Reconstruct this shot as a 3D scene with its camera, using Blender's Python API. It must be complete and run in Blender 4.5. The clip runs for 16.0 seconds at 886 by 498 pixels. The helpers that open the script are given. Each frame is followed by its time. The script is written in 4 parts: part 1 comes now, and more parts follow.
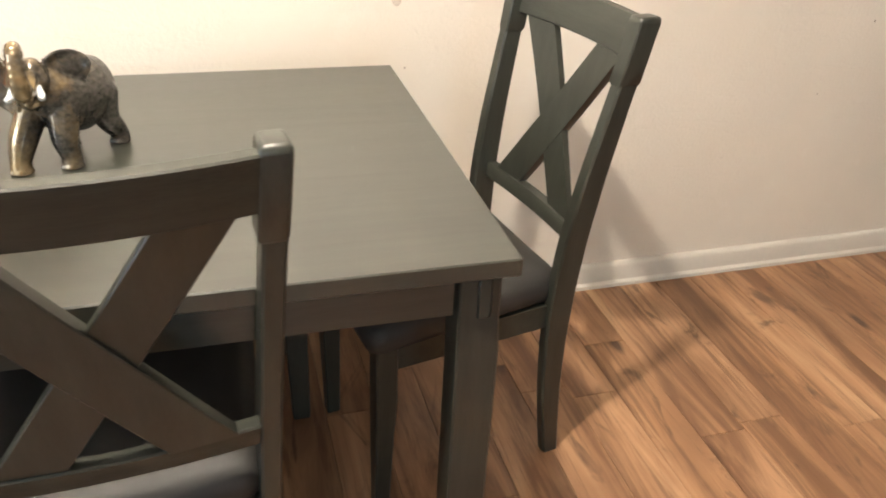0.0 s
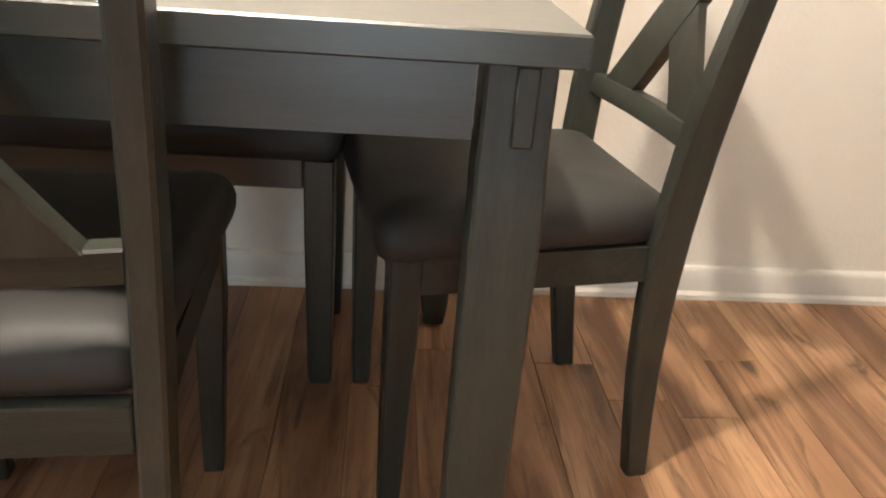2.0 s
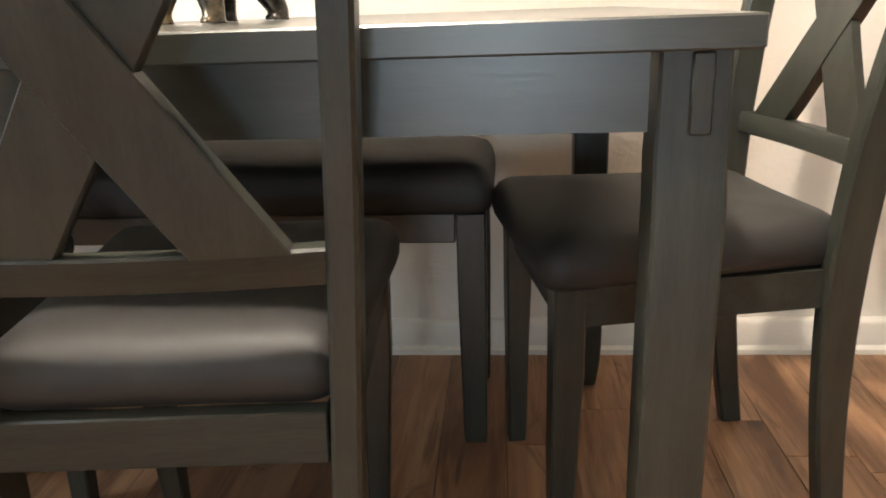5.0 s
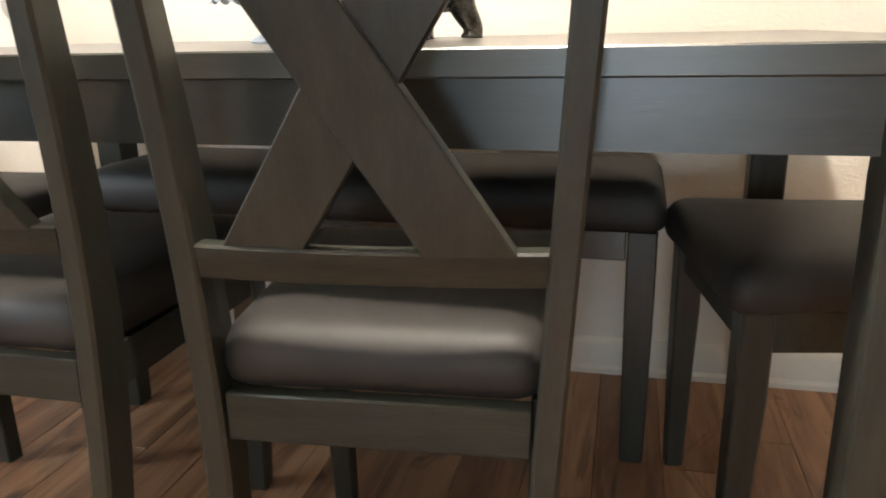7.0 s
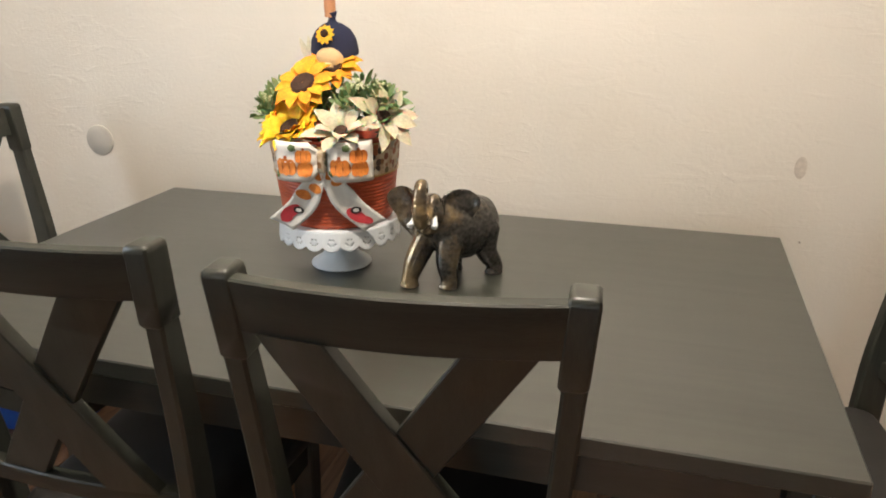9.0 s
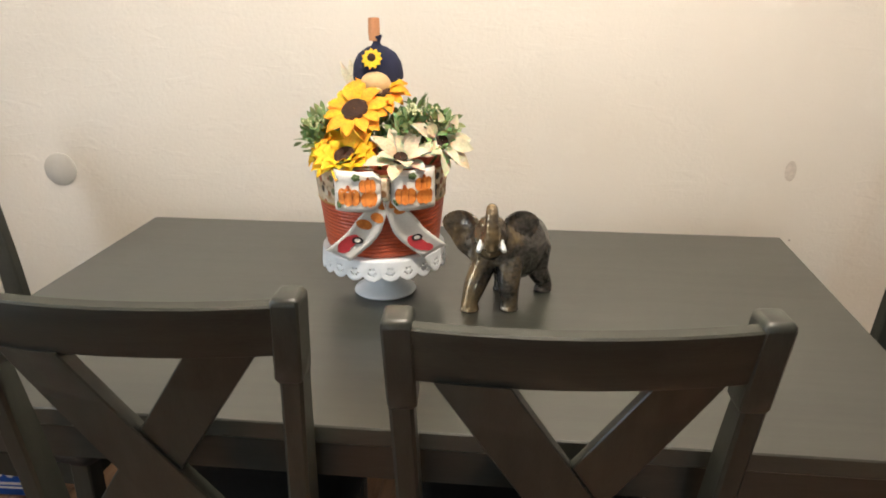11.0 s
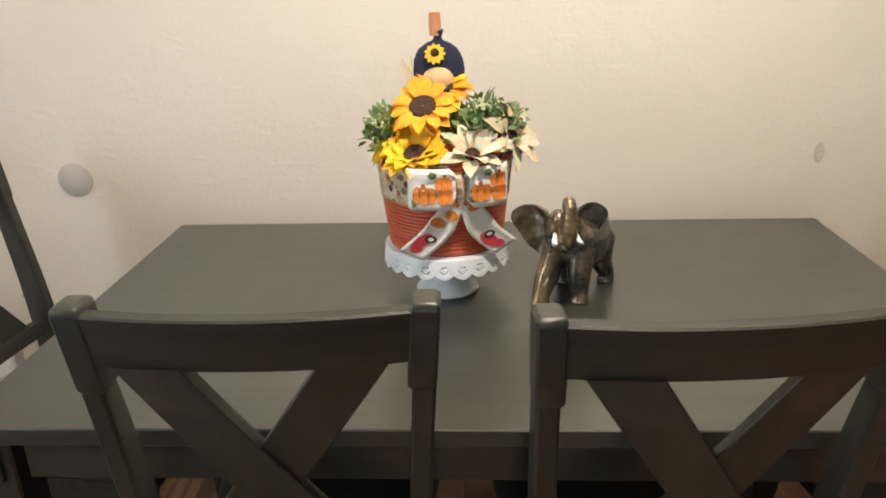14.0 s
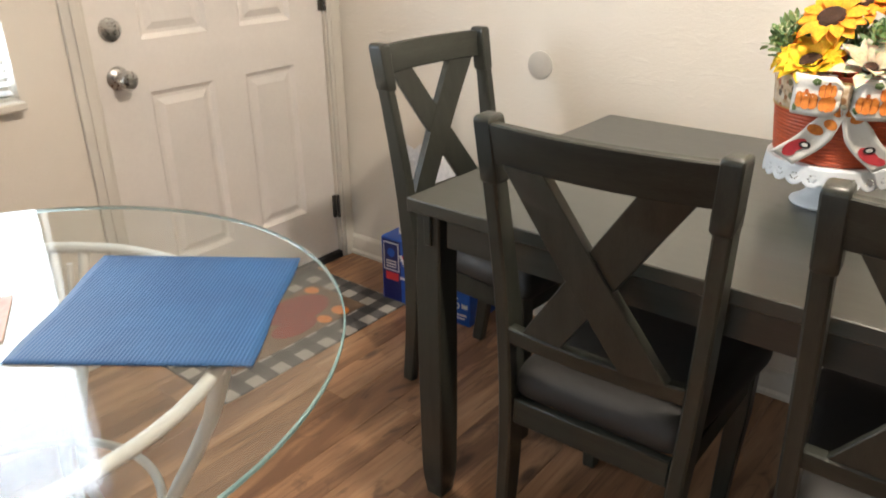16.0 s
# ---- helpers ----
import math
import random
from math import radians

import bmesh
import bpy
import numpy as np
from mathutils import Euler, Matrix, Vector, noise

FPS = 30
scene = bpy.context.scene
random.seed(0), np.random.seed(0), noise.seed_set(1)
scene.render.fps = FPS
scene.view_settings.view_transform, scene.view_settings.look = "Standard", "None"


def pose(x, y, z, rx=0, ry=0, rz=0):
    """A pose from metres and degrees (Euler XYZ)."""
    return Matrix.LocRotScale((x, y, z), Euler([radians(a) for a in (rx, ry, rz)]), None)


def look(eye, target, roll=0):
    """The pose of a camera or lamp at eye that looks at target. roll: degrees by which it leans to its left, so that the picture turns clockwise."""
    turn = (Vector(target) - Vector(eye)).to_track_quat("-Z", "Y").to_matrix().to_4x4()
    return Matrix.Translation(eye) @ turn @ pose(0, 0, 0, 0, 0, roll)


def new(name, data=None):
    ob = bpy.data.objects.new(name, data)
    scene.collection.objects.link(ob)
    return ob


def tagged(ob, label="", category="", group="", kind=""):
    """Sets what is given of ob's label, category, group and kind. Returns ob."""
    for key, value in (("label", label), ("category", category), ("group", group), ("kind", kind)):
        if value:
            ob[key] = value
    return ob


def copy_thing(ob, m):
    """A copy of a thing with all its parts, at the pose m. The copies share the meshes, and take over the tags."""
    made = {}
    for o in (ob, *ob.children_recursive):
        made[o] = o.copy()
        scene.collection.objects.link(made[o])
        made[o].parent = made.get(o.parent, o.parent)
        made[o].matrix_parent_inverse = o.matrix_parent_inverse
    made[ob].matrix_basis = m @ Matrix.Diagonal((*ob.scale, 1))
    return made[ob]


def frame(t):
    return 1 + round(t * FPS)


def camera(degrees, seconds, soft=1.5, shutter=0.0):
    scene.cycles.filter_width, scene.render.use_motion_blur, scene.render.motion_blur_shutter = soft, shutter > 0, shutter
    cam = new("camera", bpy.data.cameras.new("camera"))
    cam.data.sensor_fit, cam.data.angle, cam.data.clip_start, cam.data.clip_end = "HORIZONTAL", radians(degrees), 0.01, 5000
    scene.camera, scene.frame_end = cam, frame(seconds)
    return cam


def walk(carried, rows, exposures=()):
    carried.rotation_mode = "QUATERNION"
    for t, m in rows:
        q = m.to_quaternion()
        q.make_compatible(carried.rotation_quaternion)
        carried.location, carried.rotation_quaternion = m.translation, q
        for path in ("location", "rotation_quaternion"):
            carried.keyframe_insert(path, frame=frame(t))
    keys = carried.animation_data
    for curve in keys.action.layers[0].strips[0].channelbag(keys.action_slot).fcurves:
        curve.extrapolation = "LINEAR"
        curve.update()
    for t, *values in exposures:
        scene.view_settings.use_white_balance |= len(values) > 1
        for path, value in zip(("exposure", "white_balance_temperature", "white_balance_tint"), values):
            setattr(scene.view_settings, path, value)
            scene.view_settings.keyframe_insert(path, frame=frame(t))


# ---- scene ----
cam = camera(61.2, 16.0, soft=1.8, shutter=0.3)
PATH = [
    (0, (0.405, -1.215, 1.268), (0.897, 0.437, 0.254), 2.8),
    (0.5, (0.551, -1.23, 1.249), (0.886, 0.474, 0.256), 4.0),
    (1, (0.6, -1.136, 1.18), (0.638, 0.541, 0.092), 5.6),
    (1.5, (0.609, -1.027, 0.993), (0.739, 0.677, -0.047), 5.5),
    (2, (0.598, -1.014, 0.856), (0.745, 0.779, -0.018), 4.5),
    (2.5, (0.559, -1.028, 0.786), (0.564, 0.856, 0.116), 2.6),
    (3, (0.567, -1.013, 0.775), (0.519, 0.866, 0.094), -0.6),
    (3.2, (0.562, -1.021, 0.776), (0.482, 0.867, 0.122), -1.5),
    (5.3, (0.538, -1.074, 0.774), (0.33, 0.821, 0.168), -1.6),
    (5.5, (0.52, -1.084, 0.776), (0.271, 0.812, 0.192), -1.1),
    (6, (0.476, -1.109, 0.78), (0.036, 0.756, 0.206), -1.4),
    (6.5, (0.45, -1.122, 0.782), (-0.089, 0.72, 0.22), -1.8),
    (7, (0.462, -1.113, 0.777), (-0.023, 0.743, 0.211), -1.3),
    (7.5, (0.483, -1.108, 0.788), (0.149, 0.787, 0.243), -0.3),
    (8, (0.511, -1.09, 0.945), (0.249, 0.794, 0.329), -0.2),
    (8.5, (0.498, -1.141, 1.187), (0.196, 0.74, 0.578), -0.7),
    (9, (0.496, -1.221, 1.28), (-0.046, 0.581, 0.603), -0.2),
    (9.5, (0.477, -1.25, 1.305), (-0.064, 0.537, 0.587), -0.3),
    (10, (0.377, -1.271, 1.318), (-0.057, 0.554, 0.622), -1.0),
    (10.2, (0.335, -1.277, 1.315), (-0.065, 0.556, 0.623), -0.8),
    (12.3, (-0.002, -1.237, 1.332), (0.013, 0.65, 0.67), -0.9),
    (12.5, (-0.016, -1.241, 1.334), (-0.013, 0.643, 0.665), -1.4),
    (13, (-0.05, -1.257, 1.319), (-0.23, 0.608, 0.62), -2.0),
    (13.5, (-0.057, -1.264, 1.319), (-0.292, 0.601, 0.633), -2.5),
    (14, (-0.026, -1.263, 1.319), (-0.127, 0.61, 0.625), -1.6),
    (14.5, (-0.006, -1.288, 1.318), (-0.344, 0.557, 0.625), -1.3),
    (15, (0.103, -1.326, 1.298), (-0.664, 0.39, 0.614), 0.8),
    (15.5, (0.145, -1.41, 1.292), (-0.927, 0.109, 0.555), -1.2),
    (16, (0.211, -1.483, 1.275), (-0.952, -0.072, 0.465), -0.7),
]
EXPOSURES = [(0.0, 1.02), (0.5, 0.90), (1.0, 0.96), (1.5, 1.08), (2.0, 1.22), (2.5, 1.28), (3.2, 1.34), (5.3, 1.30), (7.5, 1.24), (8.0, 1.28), (8.5, 0.22), (9.0, 0.06), (9.5, 0.24), (10.2, 0.22), (12.5, -0.04), (14.5, 0.06), (16.0, 0.30)]
walk(cam, [(t, look(eye, target, roll)) for t, eye, target, roll in PATH], EXPOSURES)

# the room stands at a slight angle to the table; its own frame has the back wall at y = 0
ROOM = pose(0, 0.525, 0, 0, 0, 0.8)
XL, XR, YB, ZC = -1.91, 5.0, -7.0, 2.44

# ---- world and lights ----
world = bpy.data.worlds.new("world")
scene.world = world
world.use_nodes = True
wt = world.node_tree
sky = wt.nodes.new("ShaderNodeTexSky")
sky.sky_type, sky.sun_disc = "NISHITA", False
sky.sun_elevation, sky.sun_rotation = radians(35), radians(200)
wt.links.new(sky.outputs[0], wt.nodes["Background"].inputs[0])
wt.nodes["Background"].inputs[1].default_value = 0.12


def area_lamp(name, m, sx, sy, watts, colour):
    d = bpy.data.lights.new(name, "AREA")
    d.shape, d.size, d.size_y, d.energy, d.color = "RECTANGLE", sx, sy, watts, colour
    ob = new(name, d)
    ob.matrix_world = m
    return ob


LAMP = (0.20, -0.63, 2.44)
d = bpy.data.lights.new("ceiling_lamp_light", "POINT")
d.energy, d.color, d.shadow_soft_size = 92, (1.0, 0.875, 0.75), 0.045
new("ceiling_lamp_light", d).matrix_world = pose(LAMP[0], LAMP[1], LAMP[2] - 0.16)
# daylight through the side window and the glazed door behind
area_lamp("window_light", ROOM @ pose(XL - 0.045, -1.665, 1.42, 0, -90, 0), 1.04, 0.97, 24, (0.80, 0.90, 1.0))
area_lamp("patio_light", ROOM @ pose(0.41, YB - 0.02, 0.66, 90, 0, 0), 0.9, 1.0, 25, (0.68, 0.86, 1.0))

# ---- materials ----


def nodes_of(name):
    m = bpy.data.materials.new(name)
    m.use_nodes = True
    return m, m.node_tree, m.node_tree.nodes["Principled BSDF"]


def coords(t, scale, world_space=False, random_shift=False):
    tc = t.nodes.new("ShaderNodeNewGeometry" if world_space else "ShaderNodeTexCoord")
    mp = t.nodes.new("ShaderNodeMapping")
    mp.inputs["Scale"].default_value = scale
    out = tc.outputs["Position" if world_space else "Object"]
    if random_shift:
        oi = t.nodes.new("ShaderNodeObjectInfo")
        mul = t.nodes.new("ShaderNodeMath")
        mul.operation, mul.inputs[1].default_value = "MULTIPLY", 37.0
        t.links.new(oi.outputs["Random"], mul.inputs[0])
        add = t.nodes.new("ShaderNodeVectorMath")
        add.operation = "ADD"
        t.links.new(out, add.inputs[0])
        t.links.new(mul.outputs[0], add.inputs[1])
        out = add.outputs[0]
    t.links.new(out, mp.inputs["Vector"])
    return mp.outputs[0]


def noise_of(t, vec, scale, detail=4, rough=0.55, distort=0.0):
    n = t.nodes.new("ShaderNodeTexNoise")
    n.inputs["Scale"].default_value, n.inputs["Detail"].default_value = scale, detail
    n.inputs["Roughness"].default_value, n.inputs["Distortion"].default_value = rough, distort
    t.links.new(vec, n.inputs["Vector"])
    return n.outputs[0]


def ramp(t, fac, *stops):
    r = t.nodes.new("ShaderNodeValToRGB")
    e = r.color_ramp.elements
    while len(e) < len(stops):
        e.new(0.5)
    for el, (p, c) in zip(e, stops):
        el.position = p
        el.color = (*c, 1) if len(c) == 3 else c
    t.links.new(fac, r.inputs[0])
    return r.outputs[0]


def blend(t, fac, a, b, mode="MIX"):
    m = t.nodes.new("ShaderNodeMix")
    m.data_type, m.blend_type = "RGBA", mode
    for sock, v in ((m.inputs["Factor"], fac), (m.inputs["A"], a), (m.inputs["B"], b)):
        if isinstance(v, (int, float)):
            sock.default_value = v
        elif isinstance(v, tuple):
            sock.default_value = (*v, 1)
        else:
            t.links.new(v, sock)
    return m.outputs["Result"]


def bump(t, bsdf, height, strength, distance):
    b = t.nodes.new("ShaderNodeBump")
    b.inputs["Strength"].default_value, b.inputs["Distance"].default_value = strength, distance
    t.links.new(height, b.inputs["Height"])
    t.links.new(b.outputs[0], bsdf.inputs["Normal"])


def surface(name, c1, c2, rough=0.5, metal=0.0, scale=12.0, fine=90.0, stretch=(1, 1, 1), relief=0.15, depth=0.002, world_space=False, shift=False, rough2=None, coat=0.0, trans=0.0, mix=0.35, spec=0.5, soft=0.0):
    m, t, b = nodes_of(name)
    v = coords(t, stretch, world_space, shift)
    big = noise_of(t, v, scale, 3)
    small = noise_of(t, v, fine, 5, 0.65)
    col = ramp(t, big, (0.3, c1), (0.7, c2))
    col = blend(t, mix, col, ramp(t, small, (0.3, tuple(0.6 * x for x in c1)), (0.7, tuple(min(1, 1.25 * x) for x in c2))))
    t.links.new(col, b.inputs["Base Color"])
    r2 = rough + 0.12 if rough2 is None else rough2
    t.links.new(ramp(t, small, (0.3, (rough,) * 3), (0.75, (r2,) * 3)), b.inputs["Roughness"])
    b.inputs["Metallic"].default_value, b.inputs["Coat Weight"].default_value = metal, coat
    b.inputs["Coat Roughness"].default_value, b.inputs["Specular IOR Level"].default_value = 0.30, spec
    b.inputs["Transmission Weight"].default_value = trans
    b.inputs["Subsurface Weight"].default_value, b.inputs["Subsurface Scale"].default_value = soft, 0.004
    bump(t, b, small, relief, depth)
    return m


GREY_A, GREY_B = (0.0184, 0.0202, 0.0160), (0.0358, 0.0388, 0.0308)
wood_x = surface("grey_stain_wood", GREY_A, GREY_B, 0.30, scale=3.0, fine=26, stretch=(1.2, 16, 16), relief=0.10, depth=0.0012, rough2=0.42, mix=0.30, coat=0.6)
wood_z = surface("grey_stain_wood_upright", GREY_A, GREY_B, 0.33, scale=3.0, fine=26, stretch=(16, 16, 1.2), relief=0.10, depth=0.0012, rough2=0.45, mix=0.30, coat=0.12, spec=0.40)
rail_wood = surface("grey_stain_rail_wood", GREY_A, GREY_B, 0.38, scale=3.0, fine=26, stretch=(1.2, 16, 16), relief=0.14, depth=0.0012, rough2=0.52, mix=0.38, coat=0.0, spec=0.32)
leather = surface("charcoal_leatherette", (0.014, 0.0135, 0.012), (0.023, 0.022, 0.020), 0.55, scale=9, fine=420, relief=0.12, depth=0.0006, rough2=0.68, spec=0.55)
white_enamel = surface("white_enamel", (0.66, 0.70, 0.74), (0.76, 0.80, 0.82), 0.32, scale=14, fine=160, relief=0.05, mix=0.06)
red_tin = surface("russet_tin", (0.40, 0.055, 0.018), (0.58, 0.10, 0.030), 0.38, scale=10, fine=120, relief=0.15)
gold_edge = surface("gilt_edge", (0.45, 0.30, 0.10), (0.62, 0.45, 0.18), 0.35, metal=0.7)
cream_ribbon = surface("cream_ribbon", (0.80, 0.76, 0.68), (0.88, 0.85, 0.78), 0.7, fine=600, relief=0.2, depth=0.0004)
pumpkin_orange = surface("pumpkin_orange", (0.62, 0.15, 0.02), (0.85, 0.30, 0.05), 0.6, scale=60, fine=200)
print_rust = surface("print_rust", (0.30, 0.06, 0.012), (0.38, 0.09, 0.02), 0.7)
leaf_green = surface("print_green", (0.06, 0.10, 0.035), (0.12, 0.17, 0.06), 0.7)
print_red = surface("print_red", (0.50, 0.035, 0.05), (0.66, 0.06, 0.07), 0.6)
ink_black = surface("ink_black", (0.012, 0.011, 0.010), (0.025, 0.022, 0.02), 0.6)
petal_yellow = surface("petal_yellow", (0.84, 0.40, 0.010), (0.92, 0.60, 0.02), 0.65, scale=30, fine=240, soft=0.5)
petal_orange = surface("petal_orange", (0.80, 0.24, 0.008), (0.90, 0.48, 0.02), 0.65, scale=30, fine=240, soft=0.5)
petal_cream = surface("petal_cream", (0.55, 0.47, 0.31), (0.80, 0.73, 0.56), 0.65, scale=26, fine=240, soft=0.5)
seed_brown = surface("seed_brown", (0.018, 0.008, 0.005), (0.06, 0.025, 0.012), 0.9, scale=120, fine=500, relief=0.8, depth=0.002)
foliage = surface("artificial_foliage", (0.110, 0.185, 0.060), (0.250, 0.340, 0.150), 0.6, scale=40, fine=200, soft=0.5)
berry = surface("berry_cream", (0.50, 0.55, 0.30), (0.66, 0.68, 0.42), 0.5)
navy_felt = surface("navy_felt", (0.010, 0.012, 0.032), (0.020, 0.024, 0.055), 0.95, fine=500, relief=0.4)
burlap = surface("burlap", (0.50, 0.34, 0.16), (0.66, 0.48, 0.26), 0.9, fine=500, relief=0.4)
stick_wood = surface("stick_wood", (0.46, 0.20, 0.09), (0.60, 0.30, 0.15), 0.7, stretch=(6, 6, 1))
trim_paint = surface("trim_paint", (0.62, 0.59, 0.53), (0.70, 0.67, 0.60), 0.42, scale=2.5, fine=60, relief=0.08, mix=0.06)
door_paint = surface("door_paint", (0.72, 0.69, 0.65), (0.79, 0.76, 0.72), 0.40, scale=2.2, fine=70, relief=0.06, mix=0.06)
plate_paint = surface("plate_paint", (0.44, 0.42, 0.38), (0.50, 0.48, 0.43), 0.5, mix=0.06)
ceiling_paint = surface("ceiling_paint", (0.76, 0.74, 0.70), (0.80, 0.78, 0.74), 0.8, fine=200, relief=0.4, mix=0.06)
nickel = surface("satin_nickel", (0.48, 0.47, 0.45), (0.58, 0.57, 0.55), 0.24, metal=1.0, relief=0.03)
hinge_metal = surface("dark_hinge_metal", (0.10, 0.09, 0.08), (0.16, 0.15, 0.13), 0.45, metal=0.8)
rubber = surface("black_rubber", (0.012, 0.012, 0.013), (0.03, 0.03, 0.03), 0.75)
blue_card = surface("blue_card", (0.006, 0.075, 0.42), (0.010, 0.105, 0.52), 0.35, scale=5, fine=80, relief=0.04)
navy_card = surface("navy_card", (0.006, 0.010, 0.10), (0.010, 0.018, 0.15), 0.35, relief=0.04)
white_card = surface("white_print", (0.72, 0.74, 0.78), (0.80, 0.82, 0.85), 0.4, relief=0.03)
red_card = surface("red_print", (0.55, 0.02, 0.03), (0.66, 0.035, 0.04), 0.4, relief=0.03)
poly_bag = surface("white_poly_bag", (0.70, 0.70, 0.70), (0.82, 0.82, 0.82), 0.35, scale=14, relief=0.3, depth=0.004, trans=0.15)
cream_metal = surface("cream_powder_coat", (0.76, 0.755, 0.70), (0.84, 0.835, 0.79), 0.45, fine=200, relief=0.1)
pink_paper = surface("pink_paper", (0.60, 0.42, 0.38), (0.68, 0.50, 0.46), 0.7)
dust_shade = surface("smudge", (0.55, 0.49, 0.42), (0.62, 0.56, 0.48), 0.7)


def wall_material():
    m, t, b = nodes_of("cream_wall_paint")
    v = coords(t, (1, 1, 1), True)
    wide = noise_of(t, v, 1.6, 4)
    mid = noise_of(t, v, 9, 5, 0.6)
    fine = noise_of(t, v, 95, 4, 0.6)
    lump = noise_of(t, coords(t, (0.45, 1, 1.5), True), 22, 3, 0.55, 0.8)
    col = ramp(t, wide, (0.3, (0.70, 0.655, 0.575)), (0.7, (0.76, 0.715, 0.635)))
    col = blend(t, ramp(t, mid, (0.60, (0, 0, 0)), (0.78, (0.45,) * 3)), col, (0.80, 0.765, 0.69))
    vo = t.nodes.new("ShaderNodeTexVoronoi")
    vo.inputs["Scale"].default_value = 11
    t.links.new(v, vo.inputs["Vector"])
    speck = ramp(t, vo.outputs["Distance"], (0.028, (1, 1, 1)), (0.045, (0, 0, 0)))
    some = ramp(t, noise_of(t, v, 4.3, 2), (0.53, (0, 0, 0)), (0.57, (0.8,) * 3))
    col = blend(t, blend(t, 1.0, speck, some, "MULTIPLY"), col, (0.22, 0.17, 0.13))
    t.links.new(col, b.inputs["Base Color"])
    t.links.new(ramp(t, mid, (0.35, (0.42,) * 3), (0.7, (0.6,) * 3)), b.inputs["Roughness"])
    ridge = ramp(t, lump, (0.56, (0, 0, 0)), (0.66, (1, 1, 1)))
    h1 = t.nodes.new("ShaderNodeMath")
    h1.operation, h1.inputs[1].default_value = "MULTIPLY", 0.35
    t.links.new(ridge, h1.inputs[0])
    h2 = t.nodes.new("ShaderNodeMath")
    h2.operation = "ADD"
    t.links.new(h1.outputs[0], h2.inputs[0])
    t.links.new(fine, h2.inputs[1])
    bump(t, b, h2.outputs[0], 0.26, 0.005)
    return m


def plank_material():
    m, t, b = nodes_of("rustic_laminate")
    oi = t.nodes.new("ShaderNodeObjectInfo")
    v = coords(t, (1, 0.09, 1), True, True)
    broad = noise_of(t, v, 9, 5, 0.62, 1.1)
    grain = noise_of(t, coords(t, (1, 0.05, 1), True, True), 60, 6, 0.7, 0.5)
    blot = noise_of(t, coords(t, (1, 0.34, 1), True, True), 10, 4, 0.6, 1.4)
    wide = noise_of(t, coords(t, (1, 0.4, 1), True), 4.5, 3, 0.5, 0.5)
    vo = t.nodes.new("ShaderNodeTexVoronoi")
    vo.inputs["Scale"].default_value = 5.5
    t.links.new(coords(t, (1, 0.36, 1), True, True), vo.inputs["Vector"])
    tone = ramp(t, oi.outputs["Random"], (0.0, (0.37, 0.200, 0.103)), (0.5, (0.415, 0.230, 0.122)), (1.0, (0.455, 0.262, 0.145)))
    col = blend(t, ramp(t, broad, (0.39, (0.88,) * 3), (0.54, (0, 0, 0))), tone, (0.155, 0.074, 0.037))
    col = blend(t, ramp(t, broad, (0.56, (0, 0, 0)), (0.70, (0.75,) * 3)), col, (0.60, 0.39, 0.225))
    col = blend(t, ramp(t, wide, (0.40, (0.45,) * 3), (0.56, (0, 0, 0))), col, (0.19, 0.095, 0.050))
    col = blend(t, ramp(t, grain, (0.36, (0.6,) * 3), (0.48, (0, 0, 0))), col, (0.130, 0.062, 0.032))
    col = blend(t, ramp(t, blot, (0.60, (0, 0, 0)), (0.72, (0.80,) * 3)), col, (0.075, 0.038, 0.022))
    col = blend(t, ramp(t, vo.outputs["Distance"], (0.05, (0.85,) * 3), (0.11, (0, 0, 0))), col, (0.050, 0.025, 0.015))
    t.links.new(col, b.inputs["Base Color"])
    t.links.new(ramp(t, grain, (0.3, (0.36,) * 3), (0.7, (0.5,) * 3)), b.inputs["Roughness"])
    bump(t, b, grain, 0.12, 0.001)
    return m


def glass_material(name, tint, rough=0.0):
    m, t, b = nodes_of(name)
    b.inputs["Base Color"].default_value = (*tint, 1)
    b.inputs["Transmission Weight"].default_value = 1.0
    b.inputs["Roughness"].default_value, b.inputs["IOR"].default_value = rough, 1.5
    return m


def sheet_glass(name, tint):
    m, t, b = nodes_of(name)
    clear, gloss, mix, fr = (t.nodes.new("ShaderNode" + k) for k in ("BsdfTransparent", "BsdfGlossy", "MixShader", "Fresnel"))
    clear.inputs["Color"].default_value = (*tint, 1)
    gloss.inputs["Roughness"].default_value, fr.inputs["IOR"].default_value = 0.05, 2.15
    for a, c in ((fr.outputs[0], mix.inputs[0]), (clear.outputs[0], mix.inputs[1]), (gloss.outputs[0], mix.inputs[2]), (mix.outputs[0], t.nodes["Material Output"].inputs[0])):
        t.links.new(a, c)
    return m


def clear_sheet(name, tint):
    m, t, b = nodes_of(name)
    clear = t.nodes.new("ShaderNodeBsdfTransparent")
    clear.inputs["Color"].default_value = (*tint, 1)
    t.links.new(clear.outputs[0], t.nodes["Material Output"].inputs[0])
    return m


